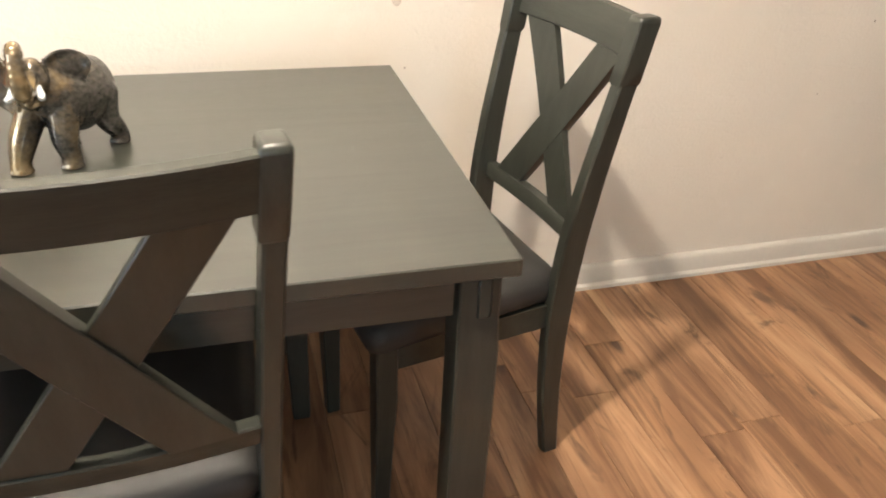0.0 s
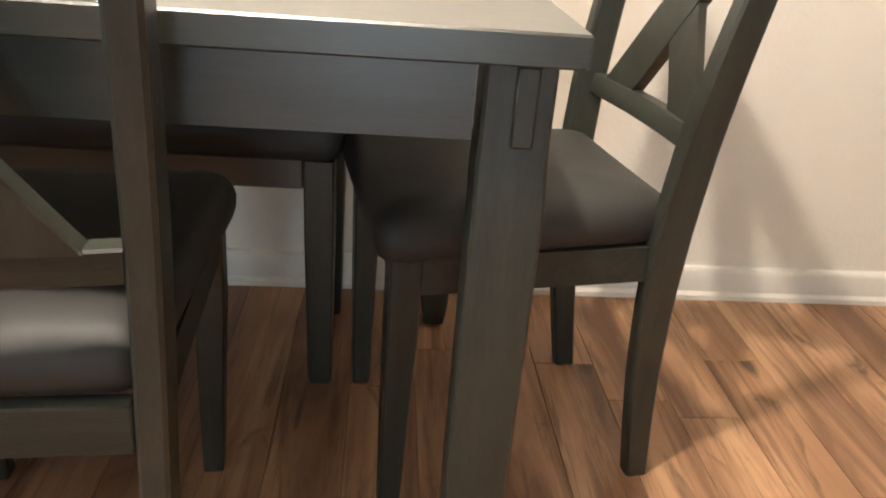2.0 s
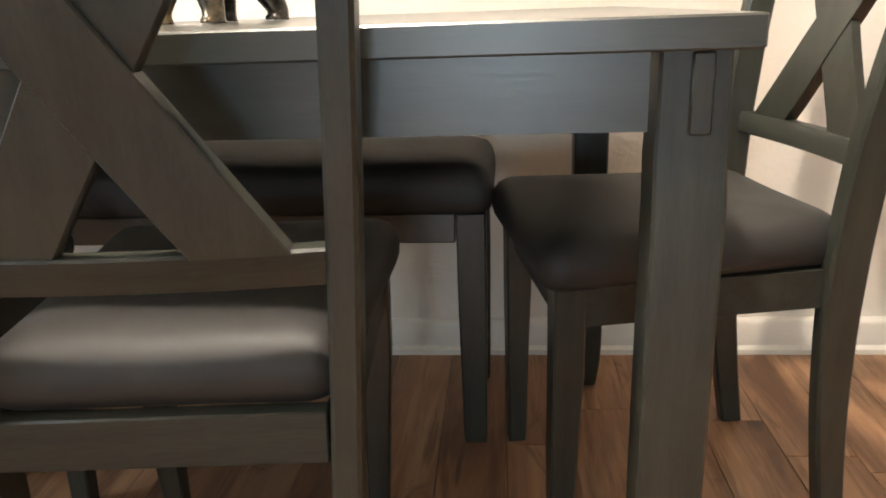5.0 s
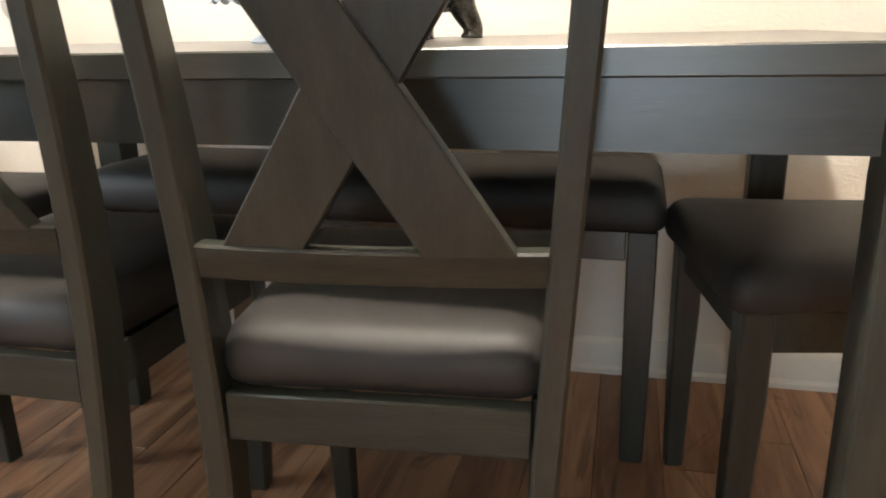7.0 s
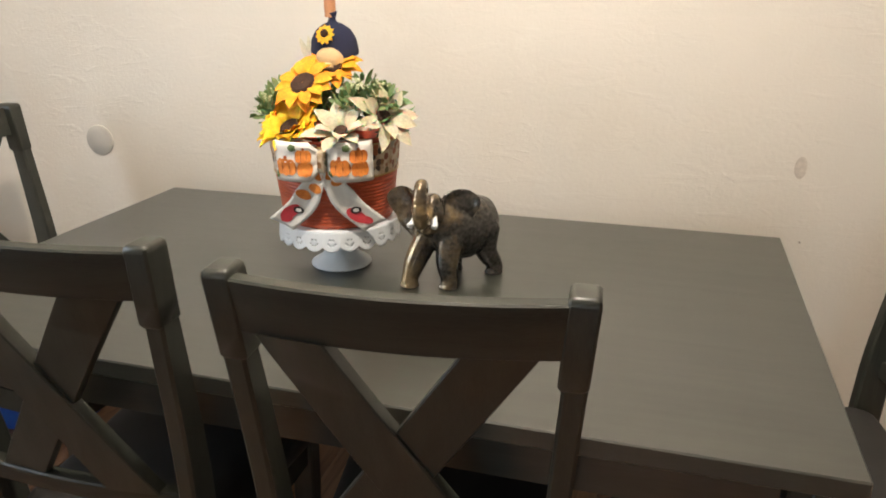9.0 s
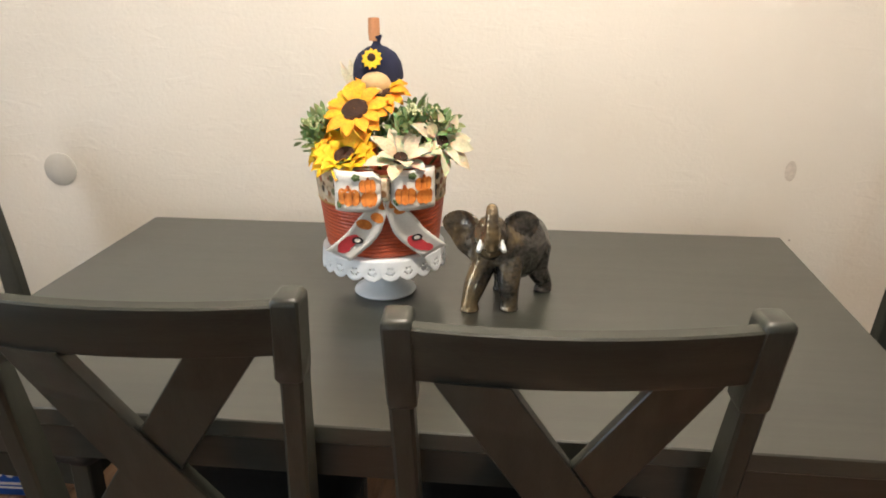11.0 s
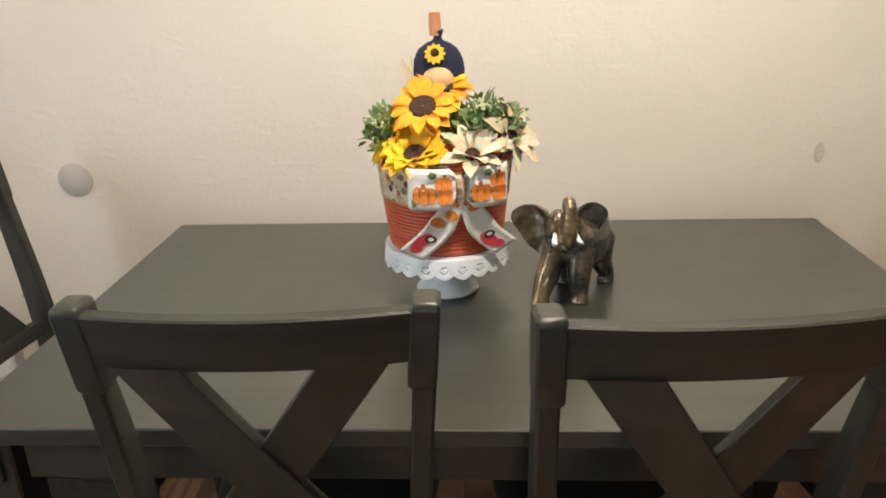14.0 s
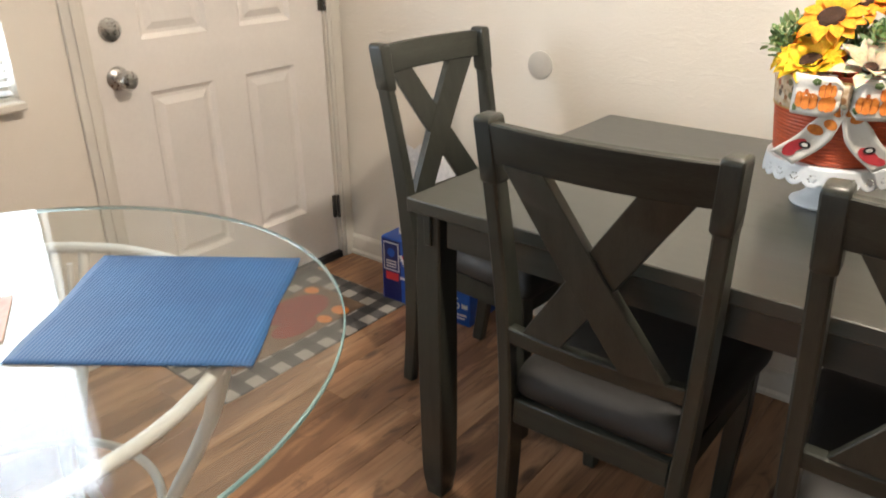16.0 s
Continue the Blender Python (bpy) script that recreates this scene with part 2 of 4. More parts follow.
def statue_material():
    m, t, b = nodes_of("bronzed_resin")
    v = coords(t, (1, 1, 1))
    n = noise_of(t, v, 24, 5, 0.6, 0.4)
    n2 = noise_of(t, v, 140, 4)
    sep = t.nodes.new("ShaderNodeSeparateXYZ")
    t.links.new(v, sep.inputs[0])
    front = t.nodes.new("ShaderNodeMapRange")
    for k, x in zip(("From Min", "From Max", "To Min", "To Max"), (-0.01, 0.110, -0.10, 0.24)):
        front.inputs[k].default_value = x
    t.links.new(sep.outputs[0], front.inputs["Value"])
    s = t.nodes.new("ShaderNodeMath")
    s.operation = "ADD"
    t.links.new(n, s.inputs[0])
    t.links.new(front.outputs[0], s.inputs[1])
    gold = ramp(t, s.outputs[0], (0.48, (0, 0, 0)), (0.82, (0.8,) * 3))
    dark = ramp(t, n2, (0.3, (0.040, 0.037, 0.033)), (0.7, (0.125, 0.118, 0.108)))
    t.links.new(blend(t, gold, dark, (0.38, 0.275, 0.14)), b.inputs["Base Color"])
    b.inputs["Metallic"].default_value, b.inputs["Roughness"].default_value = 0.58, 0.20
    bump(t, b, n, 0.36, 0.003)
    return m


def floral_material():
    m, t, b = nodes_of("floral_band")
    v = coords(t, (1, 1, 1))
    vo = t.nodes.new("ShaderNodeTexVoronoi")
    vo.inputs["Scale"].default_value = 75
    t.links.new(v, vo.inputs["Vector"])
    n = noise_of(t, v, 60, 3)
    base = ramp(t, n, (0.35, (0.42, 0.27, 0.14)), (0.6, (0.66, 0.55, 0.40)))
    pick = ramp(t, vo.outputs["Color"], (0.30, (0.05, 0.03, 0.02)), (0.45, (0.42, 0.10, 0.03)), (0.62, (0.12, 0.13, 0.05)), (0.8, (0.66, 0.60, 0.50)))
    t.links.new(blend(t, ramp(t, vo.outputs["Distance"], (0.42, (1, 1, 1)), (0.54, (0, 0, 0))), base, pick), b.inputs["Base Color"])
    b.inputs["Roughness"].default_value = 0.5
    return m


def check_material():
    m, t, b = nodes_of("buffalo_check")
    v = coords(t, (1, 1, 1))
    facs = []
    for axis in (0, 1):
        sep = t.nodes.new("ShaderNodeSeparateXYZ")
        t.links.new(v, sep.inputs[0])
        a = t.nodes.new("ShaderNodeMath")
        a.operation, a.inputs[1].default_value = "MULTIPLY", 1 / 0.096
        t.links.new(sep.outputs[axis], a.inputs[0])
        f = t.nodes.new("ShaderNodeMath")
        f.operation = "FRACT"
        t.links.new(a.outputs[0], f.inputs[0])
        g = t.nodes.new("ShaderNodeMath")
        g.operation, g.inputs[1].default_value = "GREATER_THAN", 0.5
        t.links.new(f.outputs[0], g.inputs[0])
        facs.append(g.outputs[0])
    s = t.nodes.new("ShaderNodeMath")
    s.operation = "ADD"
    t.links.new(facs[0], s.inputs[0])
    t.links.new(facs[1], s.inputs[1])
    h = t.nodes.new("ShaderNodeMath")
    h.operation, h.inputs[1].default_value = "MULTIPLY", 0.5
    t.links.new(s.outputs[0], h.inputs[0])
    col = ramp(t, h.outputs[0], (0.2, (0.46, 0.43, 0.39)), (0.5, (0.075, 0.072, 0.07)), (0.8, (0.014, 0.014, 0.015)))
    fine = noise_of(t, v, 400, 3)
    t.links.new(blend(t, 0.25, col, ramp(t, fine, (0.3, (0.02,) * 3), (0.7, (0.3,) * 3))), b.inputs["Base Color"])
    b.inputs["Roughness"].default_value = 0.95
    bump(t, b, fine, 0.5, 0.002)
    return m


def woven_material():
    m, t, b = nodes_of("woven_blue_vinyl")
    v = coords(t, (1, 1, 1))
    w = t.nodes.new("ShaderNodeTexWave")
    w.inputs["Scale"].default_value, w.inputs["Distortion"].default_value = 55, 0.6
    t.links.new(v, w.inputs["Vector"])
    n = noise_of(t, v, 8, 3)
    col = ramp(t, n, (0.3, (0.010, 0.066, 0.185)), (0.7, (0.016, 0.092, 0.235)))
    col = blend(t, ramp(t, w.outputs[1], (0.2, (0.35,) * 3), (0.6, (0, 0, 0))), col, (0.008, 0.042, 0.15))
    t.links.new(col, b.inputs["Base Color"])
    b.inputs["Roughness"].default_value = 0.55
    bump(t, b, w.outputs[1], 0.4, 0.0015)
    return m


def glow_material(name, colour, strength):
    m, t, b = nodes_of(name)
    b.inputs["Base Color"].default_value = (0.9, 0.9, 0.88, 1)
    b.inputs["Emission Color"].default_value, b.inputs["Emission Strength"].default_value = (*colour, 1), strength
    return m


wall_paint, laminate = wall_material(), plank_material()
table_glass = sheet_glass("tinted_table_glass", (0.93, 0.965, 0.96))
glass_body = clear_sheet("glass_body", (0.95, 0.98, 0.975))
glass_rim = surface("glass_rim", (0.20, 0.42, 0.44), (0.34, 0.56, 0.57), 0.12, relief=0.02, trans=0.5)
window_glass = glass_material("window_glass", (0.97, 0.99, 0.99))
statue_metal, floral, check, woven = statue_material(), floral_material(), check_material(), woven_material()

# ---- mesh helpers ----


def finish(name, bm, material, smooth=True, angle=40):
    bmesh.ops.recalc_face_normals(bm, faces=bm.faces[:])
    if smooth:
        for f in bm.faces:
            f.smooth = True
        for e in bm.edges:
            if len(e.link_faces) == 2 and e.calc_face_angle(0) > radians(angle):
                e.smooth = False
    me = bpy.data.meshes.new(name)
    bm.to_mesh(me)
    bm.free()
    for mm in material if isinstance(material, (list, tuple)) else (material,):
        me.materials.append(mm)
    return me


def part(name, bm, material, parent, label="", smooth=True):
    ob = new(name, finish(name, bm, material, smooth))
    ob.parent = parent
    return tagged(ob, label) if label else ob


def thing(name, m, label, category, group="", kind=""):
    ob = new(name)
    ob.empty_display_size = 0.05
    ob.matrix_world = m
    return tagged(ob, label, category, group, kind)


def whole(name, bm, material, m, label, category, kind="", group="", smooth=True):
    ob = new(name, finish(name, bm, material, smooth))
    ob.matrix_world = m
    return tagged(ob, label, category, group, kind)


def add_box(bm, x0, x1, y0, y1, z0, z1, bev=0.0, seg=1, m=None):
    r = bmesh.ops.create_cube(bm, size=1.0)
    vs = r["verts"]
    bmesh.ops.scale(bm, vec=(x1 - x0, y1 - y0, z1 - z0), verts=vs)
    bmesh.ops.translate(bm, vec=((x0 + x1) / 2, (y0 + y1) / 2, (z0 + z1) / 2), verts=vs)
    if m is not None:
        bmesh.ops.transform(bm, matrix=m, verts=vs)
    if bev:
        es = list({e for v in vs for e in v.link_edges})
        bmesh.ops.bevel(bm, geom=es, offset=bev, segments=seg, affect="EDGES", profile=0.5)
    return bm


def box(x0, x1, y0, y1, z0, z1, bev=0.0, seg=1):
    return add_box(bmesh.new(), x0, x1, y0, y1, z0, z1, bev, seg)


def loft(bm, rings, closed=True, cap=True):
    """Skin a list of rings of points, each ring with as many points."""
    made = [[bm.verts.new(p) for p in r] for r in rings]
    n = len(rings[0])
    for a, b in zip(made, made[1:]):
        for i in range(n if closed else n - 1):
            j = (i + 1) % n
            bm.faces.new((a[i], a[j], b[j], b[i]))
    if cap and closed:
        bm.faces.new(made[0][::-1])
        bm.faces.new(made[-1])
    return made


def rect_ring(cx, cy, z, hx, hy, c):
    pts = []
    for sx, sy in ((1, 1), (-1, 1), (-1, -1), (1, -1)):
        a, b = (sx * hx, sy * (hy - c)), (sx * (hx - c), sy * hy)
        pts += [a, b] if sx * sy > 0 else [b, a]
    return [Vector((cx + x, cy + y, z)) for x, y in pts]


def lathe(bm, profile, n=40, cap=False, m=None):
    rings = []
    for r, z in profile:
        rings.append([Vector((r * math.cos(k * math.tau / n), r * math.sin(k * math.tau / n), z)) for k in range(n)])
    if m is not None:
        rings = [[m @ p for p in r] for r in rings]
    loft(bm, rings, True, cap)
    bmesh.ops.remove_doubles(bm, verts=bm.verts[:], dist=2e-6)
    return bm


def tube(bm, pts, radii, n=10, flat=1.0):
    pts = [Vector(p) for p in pts]
    if not isinstance(radii, (list, tuple)):
        radii = [radii] * len(pts)
    rings, side = [], None
    for i, p in enumerate(pts):
        d = (pts[min(i + 1, len(pts) - 1)] - pts[max(i - 1, 0)]).normalized()
        if side is None:
            side = d.orthogonal().normalized()
        side = (side - d * side.dot(d)).normalized()
        up = d.cross(side)
        rings.append([p + radii[i] * (side * math.cos(k * math.tau / n) * flat + up * math.sin(k * math.tau / n)) for k in range(n)])
    loft(bm, rings)
    return bm


def curve_pts(ctrl, n):
    """Catmull-Rom points through ctrl."""
    c = [Vector(p) for p in ctrl]
    c = [2 * c[0] - c[1]] + c + [2 * c[-1] - c[-2]]
    out = []
    for i in range(1, len(c) - 2):
        for k in range(n):
            t = k / n
            p0, p1, p2, p3 = c[i - 1:i + 3]
            out.append(0.5 * (2 * p1 + (p2 - p0) * t + (2 * p0 - 5 * p1 + 4 * p2 - p3) * t * t + (3 * p1 - p0 - 3 * p2 + p3) * t ** 3))
    return out + [c[-2]]


def along(table, z):
    for (a, u), (b, v) in zip(table, table[1:]):
        if z <= b:
            t = max(0.0, (z - a) / (b - a))
            return u + (v - u) * t
    return table[-1][1]


def ball(bm, c, r, m=None, u=16, v=10):
    res = bmesh.ops.create_uvsphere(bm, u_segments=u, v_segments=v, radius=1.0)
    mat = Matrix.Translation(c) @ (m or Matrix()) @ Matrix.Diagonal((*r, 1) if isinstance(r, (tuple, list)) else (r, r, r, 1))
    bmesh.ops.transform(bm, matrix=mat, verts=res["verts"])
    return res["verts"]


# ---- structure ----
DOOR0, DOOR1, DOORH = -0.956, -0.068, 2.03
WIN0, WIN1, WINZ0, WINZ1 = -2.16, -1.17, 0.85, 1.98
PAT0, PAT1 = -0.12, 0.96

whole("wall_north", box(XL - 0.12, XR + 0.12, 0, 0.12, 0, ZC), wall_paint, ROOM, "cream painted plaster wall with lumpy roller texture", "wall", "structure", smooth=False)
bm = box(XL - 0.12, XL, DOOR1, 0, 0, ZC)
add_box(bm, XL - 0.12, XL, DOOR0, DOOR1, DOORH, ZC)
add_box(bm, XL - 0.12, XL, WIN1, DOOR0, 0, ZC)
add_box(bm, XL - 0.12, XL, WIN0, WIN1, 0, WINZ0)
add_box(bm, XL - 0.12, XL, WIN0, WIN1, WINZ1, ZC)
add_box(bm, XL - 0.12, XL, YB - 0.12, WIN0, 0, ZC)
whole("wall_west", bm, wall_paint, ROOM, "cream painted wall with entry door and window", "wall", "structure", smooth=False)
whole("wall_east", box(XR, XR + 0.12, YB - 0.12, 0, 0, ZC), wall_paint, ROOM, "plain cream painted side wall", "wall", "structure", smooth=False)
bm = box(XL, PAT0, YB - 0.12, YB, 0, ZC)
add_box(bm, PAT1, XR, YB - 0.12, YB, 0, ZC)
add_box(bm, PAT0, PAT1, YB - 0.12, YB, 2.03, ZC)
whole("wall_south", bm, wall_paint, ROOM, "plain cream wall with a glazed opening", "wall", "structure", smooth=False)
whole("ceiling", box(XL - 0.12, XR + 0.12, YB - 0.12, 0.12, ZC, ZC + 0.1), ceiling_paint, ROOM, "flat off-white painted ceiling", "ceiling", "structure", smooth=False)
ground = whole("ground", box(-60, 60, -60, 60, -0.20, -0.12), surface("outdoor_concrete", (0.25, 0.24, 0.22), (0.34, 0.33, 0.31), 0.9, scale=1, fine=30), Matrix(), "plain grey concrete ground outside the room", "ground", "structure")


def baseboard(x0, x1):
    prof = [(0, 0), (-0.022, 0), (-0.022, 0.012), (-0.014, 0.020), (-0.014, 0.068), (-0.010, 0.078), (-0.003, 0.083), (0, 0.083)]
    bm = bmesh.new()
    loft(bm, [[Vector((x, y, z)) for y, z in prof] for x in (x0, x1)])
    return bm


whole("baseboard", baseboard(XL + 0.001, XR - 0.001), trim_paint, ROOM, "painted off-white baseboard along the wall", "baseboard", "structure")


# entry door in its frame, closed
def entry_door():
    door = thing("door_1", ROOM, "closed white six-panel entry door with satin knob", "door", kind="structure")
    xf = XL - 0.012
    panels = []
    ya, yb, yc, yd = DOOR0 + 0.165, DOOR0 + 0.395, DOOR0 + 0.520, DOOR0 + 0.735
    for z0, z1 in ((0.235, 0.800), (0.955, 1.62), (1.70, 1.91)):
        panels += [(ya, yb, z0, z1), (yc, yd, z0, z1)]
    bm = bmesh.new()
    ys = [DOOR0 + 0.004, ya, yb, yc, yd, DOOR1 - 0.004]
    zs = [0.022, 0.235, 0.800, 0.955, 1.62, 1.70, 1.91, DOORH - 0.004]
    for i in range(5):
        for j in range(7):
            if i in (1, 3) and j in (1, 3, 5):
                continue
            add_box(bm, xf - 0.04, xf, ys[i], ys[i + 1], zs[j], zs[j + 1])
    bmesh.ops.remove_doubles(bm, verts=bm.verts[:], dist=1e-5)
    part("leaf", bm, door_paint, door, smooth=False)
    for y0, y1, z0, z1 in panels:
        bm = bmesh.new()
        rings = []
        for inset, x in ((0, xf - 0.0005), (0.004, xf - 0.004), (0.014, xf - 0.012), (0.024, xf - 0.012), (0.045, xf - 0.0035), (0.048, xf - 0.003)):
            rings.append([Vector((x, y, z)) for y, z in ((y0 + inset, z0 + inset), (y1 - inset, z0 + inset), (y1 - inset, z1 - inset), (y0 + inset, z1 - inset))])
        made = loft(bm, rings, True, False)
        bm.faces.new(made[-1])
        part("panel", bm, door_paint, door, smooth=False)
    for z in (0.22, 1.02, 1.80):
        bm = bmesh.new()
        for k in range(5):
            lathe(bm, [(0, 0), (0.0068, 0.0005), (0.0068, 0.0175), (0, 0.018)], 10, m=pose(XL + 0.003, DOOR1 + 0.001, z - 0.048 + k * 0.0192))
        add_box(bm, XL - 0.011, XL - 0.003, DOOR1 - 0.020, DOOR1 - 0.006, z - 0.046, z + 0.046)
        part("hinge", bm, hinge_metal, door, "tarnished dark metal hinge")
    yk = DOOR0 + 0.072
    bm = bmesh.new()
    turn = pose(xf, yk, 0.857, 0, 90, 0)
    lathe(bm, [(0, 0), (0.034, 0), (0.035, 0.003), (0.030, 0.009), (0.016, 0.014), (0.0125, 0.022), (0.0125, 0.034), (0.020, 0.040), (0.0275, 0.050), (0.0275, 0.062), (0.022, 0.070), (0.010, 0.072), (0.009, 0.069), (0, 0.069)], 32, m=turn)
    part("door_handle", bm, nickel, door, "round satin nickel knob")
    bm = bmesh.new()
    turn = pose(xf, yk, 0.994, 0, 90, 0)
    lathe(bm, [(0, 0), (0.033, 0), (0.034, 0.003), (0.031, 0.011), (0.022, 0.013), (0, 0.013)], 32, m=turn)
    add_box(bm, xf + 0.012, xf + 0.027, yk - 0.016, yk + 0.016, 0.988, 1.000, 0.003)
    part("deadbolt", bm, nickel, door, "satin nickel thumb-turn deadbolt")
    part("sweep", box(xf - 0.030, XL + 0.012, DOOR0 + 0.002, DOOR1 - 0.002, 0.0, 0.028, 0.003), rubber, door, "black rubber door sweep")
    # jamb and casing
    for y0, y1 in ((DOOR0 - 0.068, DOOR0 - 0.002), (DOOR1 + 0.002, -0.002)):
        bm = box(XL, XL + 0.013, y0, y1, 0, DOORH + 0.06, 0.003)
        inner = y1 if y0 < DOOR0 else y0
        s = -1 if y0 < DOOR0 else 1
        add_box(bm, XL + 0.0135, XL + 0.019, min(inner + s * 0.012, inner + s * 0.040), max(inner + s * 0.012, inner + s * 0.040), 0, DOORH + 0.045, 0.002)
        part("casing", bm, trim_paint, door)
    part("casing", box(XL, XL + 0.013, DOOR0 - 0.002, DOOR1 + 0.002, DOORH + 0.002, DOORH + 0.06, 0.003), trim_paint, door)
    part("backing", box(XL - 0.118, XL - 0.06, DOOR0, DOOR1, 0, DOORH), rubber, door)


entry_door()


def side_window():
    w = thing("window_1", ROOM, "white framed window with an open white mini blind", "window", kind="structure")
    x0 = XL - 0.10
    part("window_sill", box(XL - 0.10, XL + 0.045, WIN0 - 0.03, WIN1 + 0.0, WINZ0 - 0.022, WINZ0, 0.004), trim_paint, w)
    f = 0.045
    for y0, y1, z0, z1 in ((WIN0, WIN0 + f, WINZ0, WINZ1), (WIN1 - f, WIN1, WINZ0, WINZ1), (WIN0 + f, WIN1 - f, WINZ0, WINZ0 + f), (WIN0 + f, WIN1 - f, WINZ1 - f, WINZ1), (WIN0 + f, WIN1 - f, 1.40, 1.44)):
        part("window_frame", box(x0, x0 + 0.05, y0, y1, z0, z1, 0.003), trim_paint, w)
    for z0, z1 in ((WINZ0 + f, 1.40), (1.44, WINZ1 - f)):
        p = part("pane", box(x0 + 0.02, x0 + 0.025, WIN0 + f, WIN1 - f, z0, z1), window_glass, w, smooth=False)
        p.visible_shadow = False
    # a white mini blind hanging in the opening, slats nearly level
    part("head_rail", box(XL - 0.036, XL - 0.006, WIN0 + 0.004, WIN1 - 0.004, WINZ1 - 0.03, WINZ1 - 0.002, 0.002), white_card, w)
    slat = finish("slat", add_box(bmesh.new(), -0.012, 0.012, WIN0 + 0.006, WIN1 - 0.006, -0.0006, 0.0006), white_card, smooth=False)
    for k in range(48):
        o = new("slat", slat)
        o.parent = w
        o.matrix_basis = pose(XL - 0.021, 0, WINZ0 + 0.016 + k * 0.0225) @ Matrix.Rotation(radians(18), 4, "Y")


side_window()


def patio_door():
    w = thing("window_2", ROOM, "tall glazed patio door letting in cool daylight", "window", kind="structure")
    y0, y1, f = YB - 0.10, YB - 0.04, 0.06
    for x0, x1, z0, z1 in ((PAT0, PAT0 + f, 0, 2.03), (PAT1 - f, PAT1, 0, 2.03), (PAT0 + f, PAT1 - f, 0, f), (PAT0 + f, PAT1 - f, 2.03 - f, 2.03), (0.40, 0.44, f, 2.03 - f)):
        part("window_frame", box(x0, x1, y0, y1, z0, z1, 0.004), trim_paint, w)
    for x0, x1 in ((PAT0 + f, 0.40), (0.44, PAT1 - f)):
        p = part("pane", box(x0, x1, y0 + 0.02, y0 + 0.026, f, 2.03 - f), window_glass, w, smooth=False)
        p.visible_shadow = False


patio_door()


def ceiling_lamp():
    lamp = thing("ceiling_lamp", pose(LAMP[0], LAMP[1], ZC), "round flush-mount ceiling lamp with frosted glass bowl", "lamp")
    part("canopy", lathe(bmesh.new(), [(0, 0), (0.15, 0), (0.155, -0.01), (0.15, -0.03), (0, -0.03)], 40), nickel, lamp)
    o = part("shade", lathe(bmesh.new(), [(0.14, -0.03), (0.135, -0.06), (0.10, -0.085), (0.05, -0.098), (0.001, -0.10)], 40), glow_material("lit_glass", (1.0, 0.82, 0.6), 6.0), lamp, "lit frosted glass bowl")
    o.visible_shadow = False


ceiling_lamp()

# wall marks
bm = bmesh.new()
lathe(bm, [(0.043, 0.0), (0.043, 0.004), (0.040, 0.0065), (0, 0.0075)], 40, m=pose(-1.035, 0.0, 0.856 + 0.0, 90, 0, 0))
whole("cover_plate", bm, plate_paint, ROOM, "round painted blank cover plate on the wall", "wall plate")
bm = bmesh.new()
lathe(bm, [(1.0, 0.0), (0.8, 0.0012), (0, 0.0015)], 24, m=pose(0.785, 0.0, 0.890, 90, 0, 0) @ Matrix.Diagonal((0.013, 0.025, 1, 1)))
whole("wall_patch", bm, dust_shade, ROOM, "small oval dull patch on the cream wall", "wall patch")


# ---- dining chairs ----
REAR = [(0, -0.022), (0.10, -0.009), (0.22, 0.003), (0.34, 0.008), (0.46, 0.007), (0.58, 0.000), (0.70, -0.014), (0.84, -0.036), (0.98, -0.060)]
OUTER = [(0, 0.174), (0.36, 0.185), (0.60, 0.195), (0.80, 0.2035), (0.98, 0.2120)]
DEEP = [(0, 0.038), (0.42, 0.056), (0.60, 0.053), (0.98, 0.035)]
BOW = [(0.0, 0.006), (0.52, 0.010), (0.60, 0.017), (0.98, 0.027)]


def rear_y(x, z):
    hw = along(OUTER, z)
    return along(REAR, z) + 0.006 - along(BOW, z) * (1 - (x / hw) ** 2)


def rail(x0f, z0, z1, thick, arch=0.0):
    """A bowed cross rail between the posts."""
    bm = bmesh.new()
    rings = []
    n = 16
    for i in range(n + 1):
        s = -1 + 2 * i / n
        ring = []
        for z, back in ((z0, True), (z0, False), (z1, False), (z1, True)):
            x = s * (along(OUTER, z) - x0f)
            y = rear_y(x, z) + (0 if back else thick)
            ring.append((x, y, z, back))
        a, b, cc, dd = ring
        e = 0.0025
        ring = [(a[0], a[1], a[2] + e), (a[0], a[1] + e, a[2]), (b[0], b[1] - e, b[2]), (b[0], b[1], b[2] + e), (cc[0], cc[1], cc[2] - e), (cc[0], cc[1] - e, cc[2]), (dd[0], dd[1] + e, dd[2]), (dd[0], dd[1], dd[2] - e)]
        rings.append([Vector(p) for p in ring])
    loft(bm, rings)
    return bm


def brace(xa, za, xb, zb, half, inset, thick):
    bm = bmesh.new()
    rings = []
    n = 14
    for i in range(n + 1):
        s = i / n
        z, xc = za + (zb - za) * s, xa + (xb - xa) * s
        ring = []
        for dx, front in ((-half, 0), (half, 0), (half, 1), (-half, 1)):
            x = xc + dx
            ring.append(Vector((x, rear_y(x, z) + inset + front * thick, z)))
        a, b, c, d2 = ring
        e = 0.002
        rings.append([a + Vector((0, e, 0)), a + Vector((e, 0, 0)), b - Vector((e, 0, 0)), b + Vector((0, e, 0)), c, d2])
    loft(bm, rings)
    return bm


